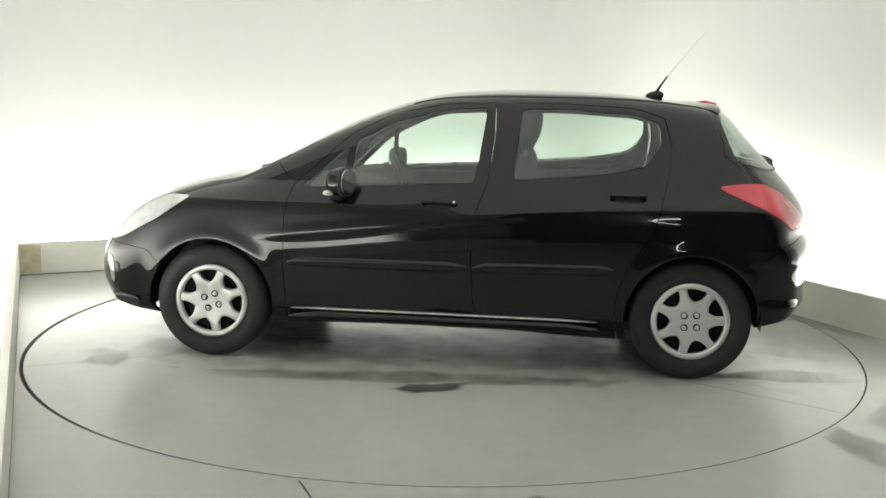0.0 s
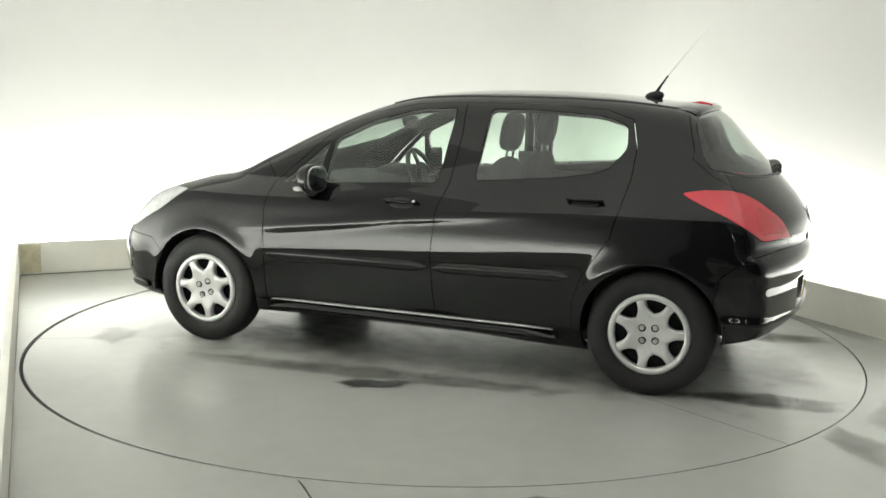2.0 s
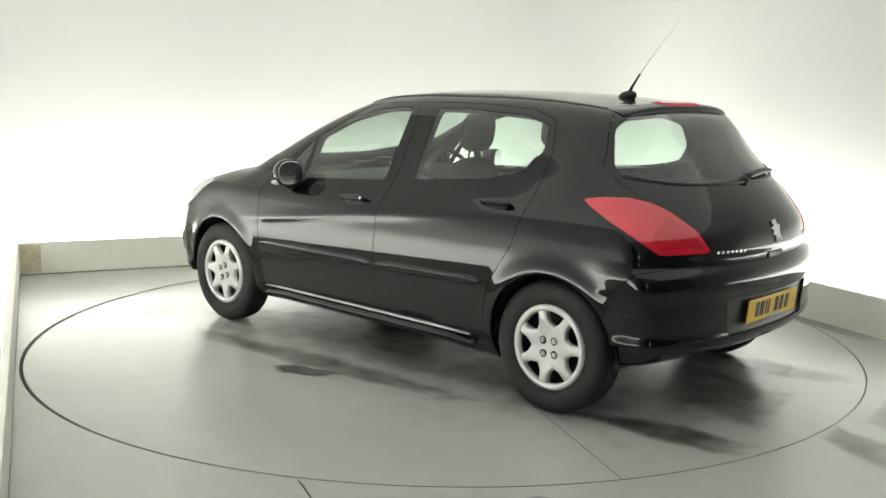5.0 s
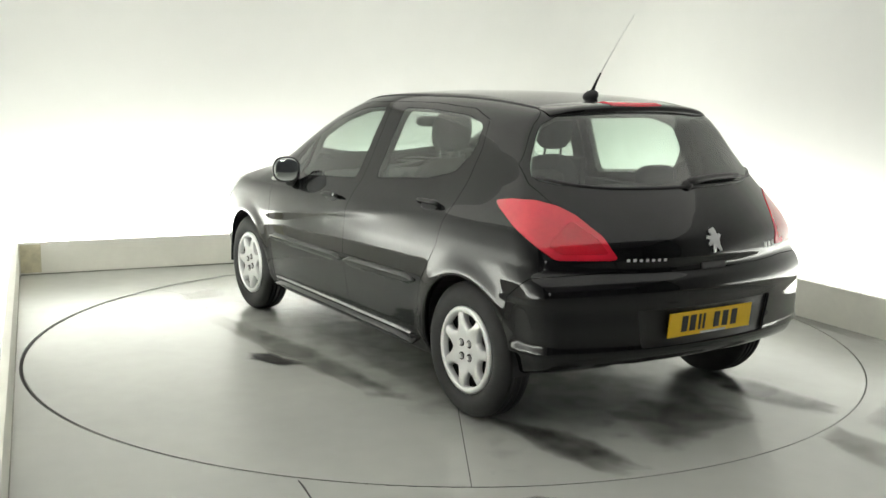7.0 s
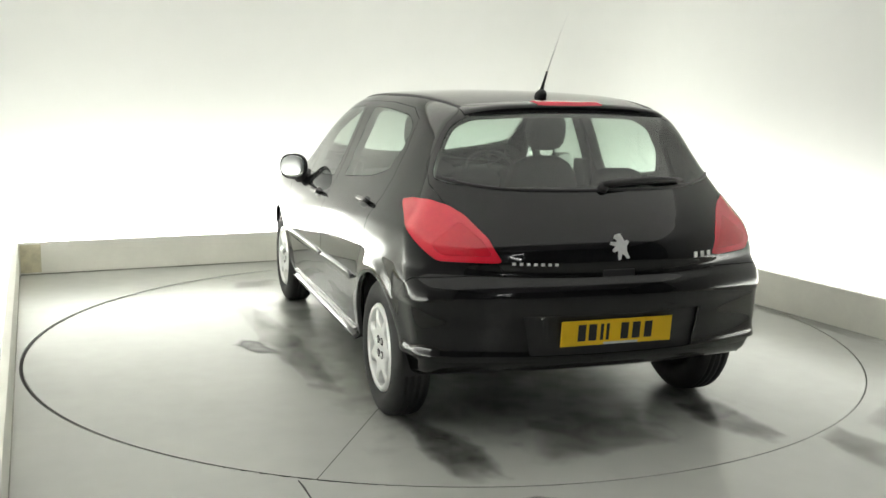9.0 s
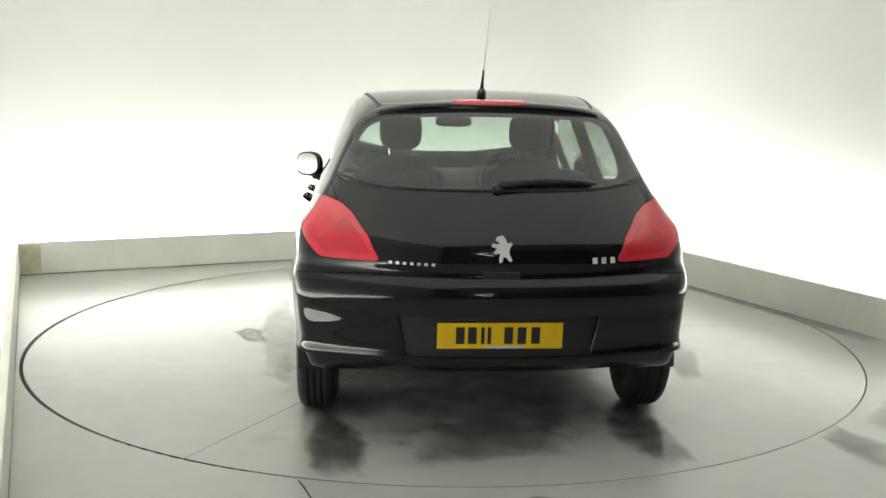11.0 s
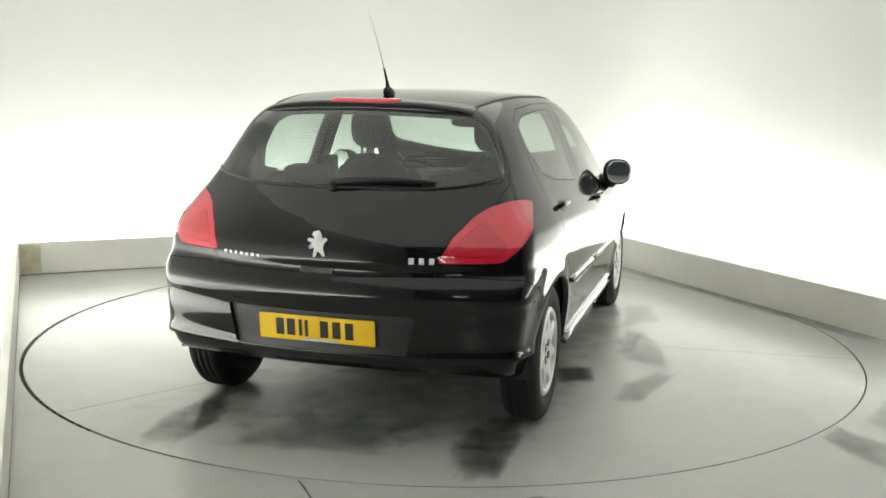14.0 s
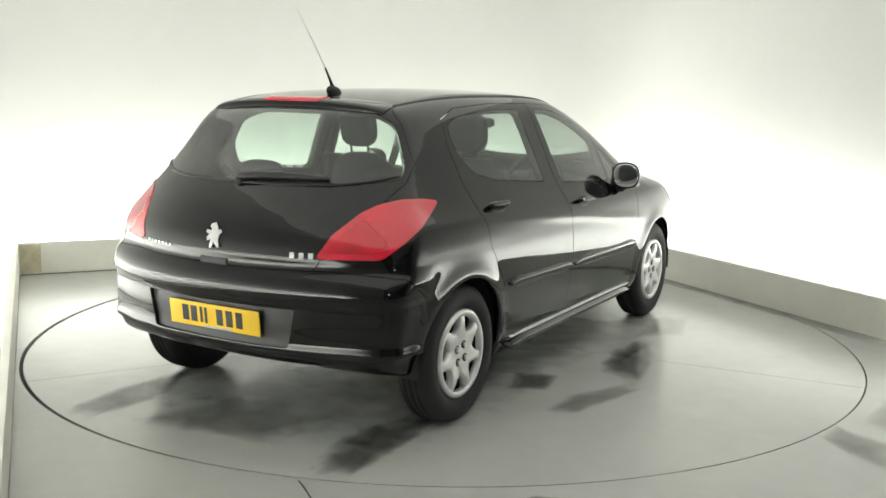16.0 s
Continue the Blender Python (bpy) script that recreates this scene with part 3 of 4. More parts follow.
class Cutter:
    """Cuts outlines out of the half shell. view 'side' draws in (x, z), 'rear' in (y, z), 'top' in (x, y), 'corner' across the rear corner."""

    def __init__(self):
        v, f = half_shell()
        self.bm = bmesh.new()
        vs = [self.bm.verts.new(p) for p in v]
        for q in f:
            try:
                self.bm.faces.new([vs[i] for i in q])
            except ValueError:
                pass
        self.tag = self.bm.faces.layers.int.new("panel")
        self.names = [""]

    def cut(self, name, poly, view, test):
        ax = {"side": ((1, 0, 0), (0, 0, 1)), "rear": ((0, 1, 0), (0, 0, 1)), "top": ((1, 0, 0), (0, 1, 0)), "corner": ((-0.70711, -0.70711, 0), (0, 0, 1))}[view]
        ua, va = Vector(ax[0]), Vector(ax[1])
        n = len(poly)
        lo = [min(p[k] for p in poly) - 0.06 for k in (0, 1)]
        hi = [max(p[k] for p in poly) + 0.06 for k in (0, 1)]

        def near():
            out = []
            for f in self.bm.faces:
                if f[self.tag] == 0:
                    c = f.calc_center_median()
                    if lo[0] < c.dot(ua) < hi[0] and lo[1] < c.dot(va) < hi[1] and test(c):
                        out.append(f)
            return out
        cand = near()
        for i in range(n):
            p, q = poly[i], poly[(i + 1) % n]
            d = (q[0] - p[0], q[1] - p[1])
            le = math.hypot(*d)
            if le < 1e-6:
                continue
            d = (d[0] / le, d[1] / le)
            sel = []
            for f in cand:
                for v in f.verts:
                    a, b = v.co.dot(ua) - p[0], v.co.dot(va) - p[1]
                    u, w = a * d[0] + b * d[1], b * d[0] - a * d[1]
                    if -0.035 < u < le + 0.035 and abs(w) < 0.05:
                        sel.append(f)
                        break
            if not sel:
                continue
            co, no = ua * p[0] + va * p[1], va * d[0] - ua * d[1]
            ed = {e for f in sel for e in f.edges}
            ve = {v for f in sel for v in f.verts}
            old = set(sel)
            r = bmesh.ops.bisect_plane(self.bm, geom=sel + list(ed) + list(ve), dist=1e-5, plane_co=co, plane_no=no)
            keep = [f for f in cand if f not in old]
            cand = keep + [g for g in r["geom"] if isinstance(g, bmesh.types.BMFace) and g.is_valid]
            cand = list(dict.fromkeys(cand))
        if name not in self.names:
            self.names.append(name)
        k = self.names.index(name)
        for f in near():
            c = f.calc_center_median()
            if inside(poly, c.dot(ua), c.dot(va)):
                f[self.tag] = k

    def rest(self, name, test):
        if name not in self.names:
            self.names.append(name)
        k = self.names.index(name)
        for f in self.bm.faces:
            if f[self.tag] == 0 and test(f.calc_center_median()):
                f[self.tag] = k

    def panel(self, name, material, parent, both=True, label="", gap=0.002, depth=0.014, lift=0.0, obname=""):
        """Makes the panel's mesh, its edge turned in; both: one mesh over the middle, otherwise one for each side."""
        k = self.names.index(name)
        faces = [f for f in self.bm.faces if f[self.tag] == k]
        ids, co, polys = {}, [], []
        for f in faces:
            q = []
            for v in f.verts:
                if v not in ids:
                    ids[v] = len(co)
                    co.append(tuple(v.co))
                q.append(ids[v])
            polys.append(q)
        co = np.array(co)
        made = []
        for sides in ([(1, -1)] if both else [(1,), (-1,)]):
            V, F = [], []
            index = []
            for s in sides:
                m = []
                for c in co:
                    if abs(c[1]) < 2e-4 and s == -1 and both:
                        m.append(-1)
                    else:
                        m.append(len(V))
                        V.append((c[0], 0.0 if abs(c[1]) < 2e-4 else c[1] * s, c[2]))
                index.append(m)
            if both:
                index[1] = [index[0][i] if j < 0 else j for i, j in enumerate(index[1])]
            for s, m in zip(sides, index):
                for q in polys:
                    r = [m[i] for i in q]
                    F.append(r if s == 1 else r[::-1])
            V = np.array(V)
            N = slope(V)
            V = V + N * lift
            count, owner = {}, {}
            for q in F:
                c = V[q].mean(0)
                for a, b in zip(q, q[1:] + q[:1]):
                    e = (min(a, b), max(a, b))
                    count[e] = count.get(e, 0) + 1
                    owner[e] = (a, b, c)
            rim = [owner[e] for e in count if count[e] == 1]
            inn = np.zeros_like(V)
            for a, b, c in rim:
                d = V[b] - V[a]
                w = np.cross(N[a] + N[b], d)
                w = w / max(np.linalg.norm(w), 1e-9)
                if np.dot(w, c - V[a]) < 0:
                    w = -w
                inn[a] += w
                inn[b] += w
            ln = np.linalg.norm(inn, axis=1, keepdims=True)
            inn = np.where(ln > 1e-6, inn / np.maximum(ln, 1e-6), 0)
            V = V + inn * gap
            base = len(V)
            used = sorted({i for a, b, _ in rim for i in (a, b)})
            low = {i: base + j for j, i in enumerate(used)}
            allv = np.concatenate([V, (V - N * depth + inn * 0.001)[used]]) if used else V
            loops = [N[i] for q in F for i in q]
            G = []
            for a, b, _ in rim:
                G.append([b, a, low[a], low[b]])
                o = -(inn[a] + inn[b])
                o = o / max(np.linalg.norm(o), 1e-9)
                loops += [o * 0.8 + N[b] * 0.6, o * 0.8 + N[a] * 0.6, o, o]
            me = bpy.data.meshes.new(obname or name)
            me.from_pydata([tuple(v) for v in allv], [], F + G)
            me.polygons.foreach_set("use_smooth", [True] * len(me.polygons))
            me.normals_split_custom_set([tuple(n) for n in loops])
            ob = finish(obname or name, me, material, parent, label)
            made.append(ob)
        return made


car = new("hatchback_car")
tagged(car, "glossy black five-door hatchback parked on the turntable", "car")


def build_shell():
    c = Cutter()
    onside = lambda p: p.y > 0.42
    # wheel openings
    for hx, r in ((HUB, 0.352), (-HUB, 0.348)):
        c.cut("opening", arc(hx, 0.290, r, -25, 205, 34), "side", lambda p: p.y > 0.5)
        c.cut("opening", [(hx - 0.32, 0.0), (hx + 0.32, 0.0), (hx + 0.325, 0.18), (hx - 0.325, 0.18)], "side", lambda p: p.y > 0.5)
    # glass
    c.cut("quarter_glass", rounded([(0.80, 0.935), (0.575, 0.945), (0.548, 1.165)], 0.018), "side", onside)
    c.cut("front_glass", rounded([(0.535, 0.947), (-0.145, 0.982), (-0.195, 1.372), (0.03, 1.360), (0.30, 1.290), (0.508, 1.188)], 0.025), "side", onside)
    c.cut("rear_glass", rounded([(-0.35, 1.0), (-0.84, 1.04), (-1.04, 1.085), (-1.125, 1.19), (-1.115, 1.308), (-0.98, 1.350), (-0.63, 1.372), (-0.385, 1.372)], 0.03), "side", onside)
    c.cut("rear_window", rounded([(-0.1, 1.062), (0.34, 1.063), (0.60, 1.070), (0.688, 1.088), (0.665, 1.15), (0.636, 1.2), (0.592, 1.28), (0.555, 1.325), (0.47, 1.362), (0.25, 1.376), (-0.1, 1.38)], 0.03), "rear", lambda p: p.x < -1.36)
    c.cut("windscreen", rounded([(1.09, -0.2), (1.075, 0.2), (0.99, 0.45), (0.86, 0.625), (0.60, 0.615), (0.26, 0.535), (0.19, 0.3), (0.18, -0.2)], 0.03), "top", lambda p: p.z > 0.95 and p.x > 0.1)
    # lamps
    behind = lambda p: p.y > 0.35 and p.x < -1.3
    c.cut("tail_lower", rounded([(0.80, 0.932), (0.915, 0.860), (0.968, 0.800), (0.765, 0.800), (0.715, 0.838)], 0.02, 3), "corner", behind)
    tail = [(0.452, 0.992), (0.54, 1.008), (0.641, 1.010), (0.735, 0.990), (0.815, 0.955), (0.94, 0.868), (1.006, 0.780), (0.985, 0.772), (0.75, 0.774), (0.672, 0.825), (0.545, 0.909), (0.472, 0.965)]
    c.cut("tail_light", rounded(tail, 0.02, 3), "corner", behind)
    head = [(1.98, 0.585), (1.83, 0.625), (1.60, 0.745), (1.42, 0.870), (1.54, 0.872), (1.72, 0.825), (1.9, 0.735), (2.04, 0.62)]
    c.cut("headlight", rounded(head, 0.02, 2), "side", lambda p: p.y > 0.35 and p.x > 1.3)
    # rear bumper, front bumper
    c.cut("plate_recess", rounded([(-0.1, 0.388), (0.385, 0.388), (0.42, 0.556), (-0.1, 0.556)], 0.012), "rear", lambda p: p.x < -1.8)
    c.cut("valance", [(-1.55, 0.0), (-2.4, 0.0), (-2.4, 0.368), (-1.55, 0.368)], "side", lambda p: p.x < -1.55)
    c.cut("rear_bumper", [(-1.64, 0.0), (-2.4, 0.0), (-2.4, 0.712), (-2.05, 0.712), (-1.90, 0.722), (-1.76, 0.70), (-1.63, 0.60), (-1.60, 0.45)], "side", lambda p: p.x < -1.5)
    c.cut("front_bumper", [(1.64, 0.0), (2.4, 0.0), (2.4, 0.60), (2.05, 0.60), (1.85, 0.585), (1.68, 0.565), (1.60, 0.48)], "side", lambda p: p.x > 1.5)
    c.cut("tailgate", [(-0.1, 0.716), (0.48, 0.716), (0.535, 0.80), (0.60, 0.92), (0.675, 1.0), (0.703, 1.07), (0.682, 1.15), (0.652, 1.2), (0.608, 1.28), (0.575, 1.325), (0.51, 1.38), (0.46, 1.44), (-0.1, 1.46)], "rear", lambda p: p.x < -1.34)
    # bonnet
    c.cut("bonnet", [(2.3, -0.1), (2.3, 0.35), (1.95, 0.52), (1.6, 0.62), (1.2, 0.69), (1.02, 0.70), (0.90, 0.66), (1.04, 0.45), (1.12, 0.2), (1.13, -0.1)], "top", lambda p: p.z > 0.6 and p.x > 0.8)
    # doors
    fd = [(0.875, 0.275), (0.885, 0.55), (0.875, 0.80), (0.845, 0.945), (0.54, 1.225), (0.31, 1.335), (0.03, 1.392), (-0.24, 1.402), (-0.245, 1.25), (-0.215, 0.98), (-0.165, 0.85), (-0.14, 0.6), (-0.155, 0.35), (-0.17, 0.275)]
    c.cut("front_door", fd, "side", onside)
    rd = [(-0.17, 0.275), (-0.155, 0.35), (-0.14, 0.6), (-0.165, 0.85), (-0.215, 0.98), (-0.245, 1.25), (-0.24, 1.402), (-0.64, 1.404), (-0.99, 1.384), (-1.14, 1.335), (-1.175, 1.2), (-1.165, 1.05), (-1.13, 0.9),
          (-1.09, 0.75), (-1.02, 0.65), (-0.955, 0.55), (-0.915, 0.42), (-0.905, 0.275)]
    c.cut("rear_door", rd, "side", onside)
    c.cut("wing", [(0.875, 0.12), (0.885, 0.55), (0.875, 0.80), (0.845, 0.945), (1.0, 1.1), (1.6, 1.0), (2.3, 0.8), (2.3, 0.3), (1.6, 0.1)], "side", lambda p: p.y > 0.38 and p.x > 0.8)
    c.cut("sill", [(0.875, 0.05), (0.875, 0.275), (-0.905, 0.275), (-0.95, 0.05)], "side", lambda p: p.y > 0.5)
    c.rest("shell", lambda p: True)

    c.panel("shell", PAINT, car, True, "black body shell with roof and rear quarters", obname="body", depth=0.04)
    c.panel("bonnet", PAINT, car, True, gap=0.0025)
    gate = c.panel("tailgate", PAINT, car, True, gap=0.001, depth=0.03)[0]
    c.panel("rear_bumper", PAINT, car, True, gap=0.0015, obname="bumper", label="black rear bumper", depth=0.024)
    c.panel("plate_recess", BLACKPL, car, True, "recessed black plate panel", gap=0.0, lift=-0.018)
    c.panel("valance", PAINT, car, True, "black lower rear valance", gap=0.0, lift=-0.016)
    c.panel("front_bumper", PAINT, car, True, gap=0.0015, obname="bumper", label="black front bumper")
    c.panel("windscreen", PANE, car, True, "clear tinted windscreen", gap=0.0)
    c.panel("rear_window", PANEDARK, gate, True, "tinted rear window", gap=0.002)
    doors = {}
    doors["front"] = c.panel("front_door", PAINT, car, False, obname="door", gap=0.002, depth=0.04)
    doors["rear"] = c.panel("rear_door", PAINT, car, False, obname="door", gap=0.002, depth=0.04)
    c.panel("wing", PAINT, car, False)
    c.panel("sill", PAINT, car, False)
    for nm, door in (("quarter_glass", "front"), ("front_glass", "front"), ("rear_glass", "rear")):
        for ob, d in zip(c.panel(nm, PANE, None, False, "green-tinted window glass", obname="window_glass"), doors[door]):
            ob.parent = d
    lights = c.panel("tail_light", RED, car, False, "glossy red tail light cluster", lift=0.004, gap=0.001, depth=0.03)
    for ob, l in zip(c.panel("tail_lower", REDDARK, None, False, "deeper red inner section", lift=0.004, gap=0.0, depth=0.03, obname="lens"), lights):
        ob.parent = l
    c.panel("headlight", CLEAR, car, False, "swept-back clear headlight", lift=0.003)
    c.bm.free()
    return doors, gate, lights


DOORS, GATE, TAILS = build_shell()



# ================= wheels =================
def build_wheel():
    w = new("wheel")
    tyre = [(0.190, 0.045), (0.197, 0.062), (0.215, 0.078), (0.245, 0.090), (0.275, 0.088), (0.298, 0.078), (0.313, 0.062), (0.317, 0.045)]
    for g in (0.03, 0.0, -0.03):
        tyre += [(0.317, g + 0.008), (0.310, g + 0.006), (0.310, g - 0.006), (0.317, g - 0.008)]
    tyre += [(0.317, -0.045), (0.313, -0.062), (0.295, -0.08), (0.25, -0.092), (0.20, -0.08), (0.19, -0.05)]
    part("tyre", lathe(tyre, 72), RUBBER, w, "black rubber tyre", True)
    part("rim", lathe([(0, 0.005), (0.12, 0.0), (0.17, 0.01), (0.192, 0.045), (0.192, -0.06), (0, -0.06)], 48), DARKRIM, w, "dark steel wheel rim")
    bm = bmesh.new()
    n, k = 7, 12
    pitch = 2 * math.pi / n
    r1, r2 = 0.104, 0.179
    rs = [0.03, 0.055, 0.075, 0.095, r1] + [r1 + (r2 - r1) * q for q in (0.03, 0.1, 0.2, 0.35, 0.5, 0.65, 0.8, 0.9, 1.0)] + [0.192]
    dome = curve([(0.0, 0.072), (0.05, 0.074), (0.09, 0.078), (0.13, 0.084), (0.17, 0.080), (0.192, 0.074)])

    def half(r):
        if r <= r1:
            return 0.0
        q = min((r - r1) / (r2 - r1), 1.0)
        return 0.315 * (1 - math.exp(-5.0 * q))
    cen = bm.verts.new((0, 0, float(dome(0.0))))
    for i in range(n):
        rows = []
        for r in rs:
            h = half(r)
            row = []
            for j in range(k + 1):
                a = (i * pitch) + h + (pitch - 2 * h) * j / k
                edge = abs(j / k - 0.5) * 2
                z = float(dome(r)) - 0.007 * edge ** 3 * min(1.0, max(0.0, (r - 0.09) / (r1 - 0.09)))
                row.append(bm.verts.new((r * math.cos(a), r * math.sin(a), z)))
            rows.append(row)
        for p, q in zip(rows, rows[1:]):
            for j in range(k):
                bm.faces.new((p[j], q[j], q[j + 1], p[j + 1]))
        for j in range(k):
            bm.faces.new((cen, rows[0][j], rows[0][j + 1]))
    bmesh.ops.remove_doubles(bm, verts=bm.verts[:], dist=1e-5)
    rim = [e for e in bm.edges if e.is_boundary]
    ex = bmesh.ops.extrude_edge_only(bm, edges=rim)
    for v in [g for g in ex["geom"] if isinstance(g, bmesh.types.BMVert)]:
        v.co.z -= 0.03
    cap = part("hubcap", bm, SILVER, w, "silver seven-spoke plastic hubcap", True)
    part("cap_ring", lathe([(0.173, 0.055), (0.175, 0.078), (0.181, 0.085), (0.196, 0.085), (0.206, 0.076), (0.206, 0.055)], 72), SILVER, cap, "", True)
    for i in range(4):
        a = math.radians(45 + 90 * i)
        m = pose(0.045 * math.cos(a), 0.045 * math.sin(a), 0.070)
        part("bolt_cup", lathe([(0.019, -0.002), (0.019, 0.006), (0.0155, 0.007), (0.0145, 0.0035), (0, 0.0035)], 16, m), DARKRIM, cap, "dark bolt recess")
        part("wheel_bolt", lathe([(0.0105, 0.0), (0.0105, 0.012), (0.008, 0.0145), (0, 0.0145)], 12, m), SILVER, cap, "bright wheel bolt")
    return w


wheel = build_wheel()
wheel.parent = car
wheel.matrix_basis = pose(HUB, 0.773, 0.287, -90, 20, 0)
for x, s, a in ((-HUB, 1, 3), (HUB, -1, 40), (-HUB, -1, 11)):
    copy_thing(wheel, pose(x, s * 0.773, 0.287, -90 * s, 0, 0) @ pose(0, 0, 0, 0, 0, a))

# wheel wells: dark arched liners
for hx in (HUB, -HUB):
    for s in (1, -1):
        bm = bmesh.new()
        cols = []
        for i in range(25):
            a = math.radians(-7 + 194 * i / 24)
            cols.append([bm.verts.new((hx + 0.362 * math.cos(a), s * y, 0.29 + 0.362 * math.sin(a))) for y in (0.845, 0.72, 0.56)])
        inner = bm.verts.new((hx, s * 0.56, 0.29))
        for p, q in zip(cols, cols[1:]):
            for k in range(2):
                bm.faces.new((p[k], p[k + 1], q[k + 1], q[k]))
            bm.faces.new((p[2], inner, q[2]))
        part("wheel_arch_liner", bm, BLACKPL, car, "black plastic wheel arch liner")

# ================= cabin and underside =================
part("underbody", block(2.95, 1.4, 0.06, pose(0.05, 0, 0.215), 0.01), BLACKPL, car, "black underbody pan")
# three unseen blocks, added to stop light through the panel gaps
part("engine_bay_block", block(0.95, 0.98, 0.5, pose(1.42, 0, 0.48), 0.03), BLACKPL, car, "dark unseen block filling the engine bay")
part("boot_block", block(0.74, 1.06, 0.5, pose(-1.42, 0, 0.53), 0.03), TRIM, car, "dark unseen block filling the boot")
part("tailgate_block", block(0.24, 1.0, 0.40, pose(-1.70, 0, 0.56), 0.03), TRIM, car, "dark unseen block behind the tailgate")
part("parcel_shelf", block(0.42, 1.16, 0.03, pose(-1.42, 0, 0.985, 0, -3, 0), 0.008), TRIM, car, "dark grey parcel shelf")
for s in (1, -1):
    part("door_lining", block(0.98, 0.05, 0.62, pose(0.35, s * 0.79, 0.60), 0.015), TRIM, car, "dark grey door lining")
    part("door_lining", block(0.78, 0.05, 0.66, pose(-0.56, s * 0.79, 0.61), 0.015), TRIM, car, "dark grey door lining")
    part("door_lining", block(0.16, 0.05, 0.24, pose(-0.21, s * 0.70, 0.95), 0.015), TRIM, car, "dark grey centre pillar lining")
dash = part("dashboard", ellipsoid(0.33, 0.70, 0.20, pose(0.78, 0, 0.735), 4.0, 28), TRIM, car, "dark grey dashboard", True)
part("instrument_hood", ellipsoid(0.13, 0.2, 0.06, pose(0.60, -0.36, 0.915), 2.5), TRIM, car, "", True)
# steering wheel on the right-hand side
sm = pose(0.42, -0.36, 0.90, 0, -65, 0)
bm = bmesh.new()
bmesh.ops.create_circle(bm, segments=8, radius=0.016, matrix=pose(0.185, 0, 0, 90, 0, 0))
bmesh.ops.spin(bm, geom=bm.edges[:] + bm.verts[:], cent=(0, 0, 0), axis=(0, 0, 1), angle=2 * math.pi, steps=36, use_merge=True)
bm.transform(sm)
steer = part("steering_wheel", bm, TRIM, car, "black steering wheel", True)
part("boss", ellipsoid(0.075, 0.075, 0.03, sm, 2.5), TRIM, steer, "", True)
for a in (0, 180, 270):
    part("spoke", block(0.13, 0.035, 0.018, sm @ pose(0, 0, 0, 0, 0, a) @ pose(0.115, 0, 0), 0.005), TRIM, steer)


def build_seat(y):
    s = new("seat")
    s.parent = car
    s.matrix_basis = pose(-0.05, y, 0.28)
    s["label"] = "dark grey fabric front seat"
    part("cushion", ellipsoid(0.27, 0.25, 0.10, pose(0.06, 0, 0.20, 0, -6, 0), 4.0, 24), FABRIC, s, "", True)
    b = part("backrest", ellipsoid(0.075, 0.235, 0.33, pose(-0.27, 0, 0.50, 0, -14, 0), 3.0, 28), FABRIC, s, "", True)
    for k in (1, -1):
        part("bolster", ellipsoid(0.06, 0.05, 0.27, pose(-0.20, k * 0.215, 0.48, 0, -14, 0), 2.6, 16), FABRIC, b, "", True)
        part("post", tube([(-0.345, k * 0.06, 0.80), (-0.37, k * 0.06, 0.93)], [0.007, 0.007], 8), CHROME, b, "bright headrest post")
    part("headrest", ellipsoid(0.05, 0.117, 0.108, pose(-0.365, 0, 0.962, 0, -10, 0), 3.2, 24), FABRIC, s, "", True)
    return s


for y in (0.36, -0.36):
    build_seat(y)
bench = part("rear_bench", ellipsoid(0.09, 0.62, 0.34, pose(-1.13, 0, 0.66, 0, -16, 0), 5.0, 32), FABRIC, car, "dark grey rear bench seat", True)
for y in (-0.38, 0.38):
    part("headrest", ellipsoid(0.045, 0.13, 0.055, pose(-1.235, y, 1.045, 0, -12, 0), 3.2, 20), FABRIC, bench, "low dark rear headrest", True)
part("rear_cushion", ellipsoid(0.25, 0.62, 0.09, pose(-0.85, 0, 0.46), 4.0, 24), FABRIC, bench, "", True)
part("rear_view_mirror", ellipsoid(0.015, 0.115, 0.033, pose(0.36, 0, 1.268, 0, 8, 0), 3.5, 20), TRIM, car, "black rear-view mirror", True)

# ================= outer fittings =================


def on_side(x, z, s=1, out=0.0):
    """The point of the flank at x and z, and its outward normal."""
    lo, hi = 0.3, 1.2
    for _ in range(40):
        mid = (lo + hi) / 2
        if solid(np.array([[x, mid, z]]))[0] > 0:
            hi = mid
        else:
            lo = mid
    n = slope(np.array([[x, hi, z]]))[0]
    p = np.array([x, hi, z]) + n * out
    return Vector((p[0], p[1] * s, p[2])), Vector((n[0], n[1] * s, n[2]))


def on_rear(y, z, out=0.0):
    lo, hi = -2.4, -1.0
    for _ in range(40):
        mid = (lo + hi) / 2
        if solid(np.array([[mid, y, z]]))[0] > 0:
            lo = mid
        else:
            hi = mid
    n = slope(np.array([[hi, y, z]]))[0]
    p = np.array([hi, y, z]) + n * out
    return Vector(p), Vector(n)


def frame_at(p, n):
    """Local x along the car's side or width, y up, z along n."""
    n = n.normalized()
    up = Vector((0, 0, 1))
    x = up.cross(n).normalized()
    y = n.cross(x)
    m = Matrix((x, y, n)).transposed().to_4x4()
    return Matrix.Translation(p) @ m


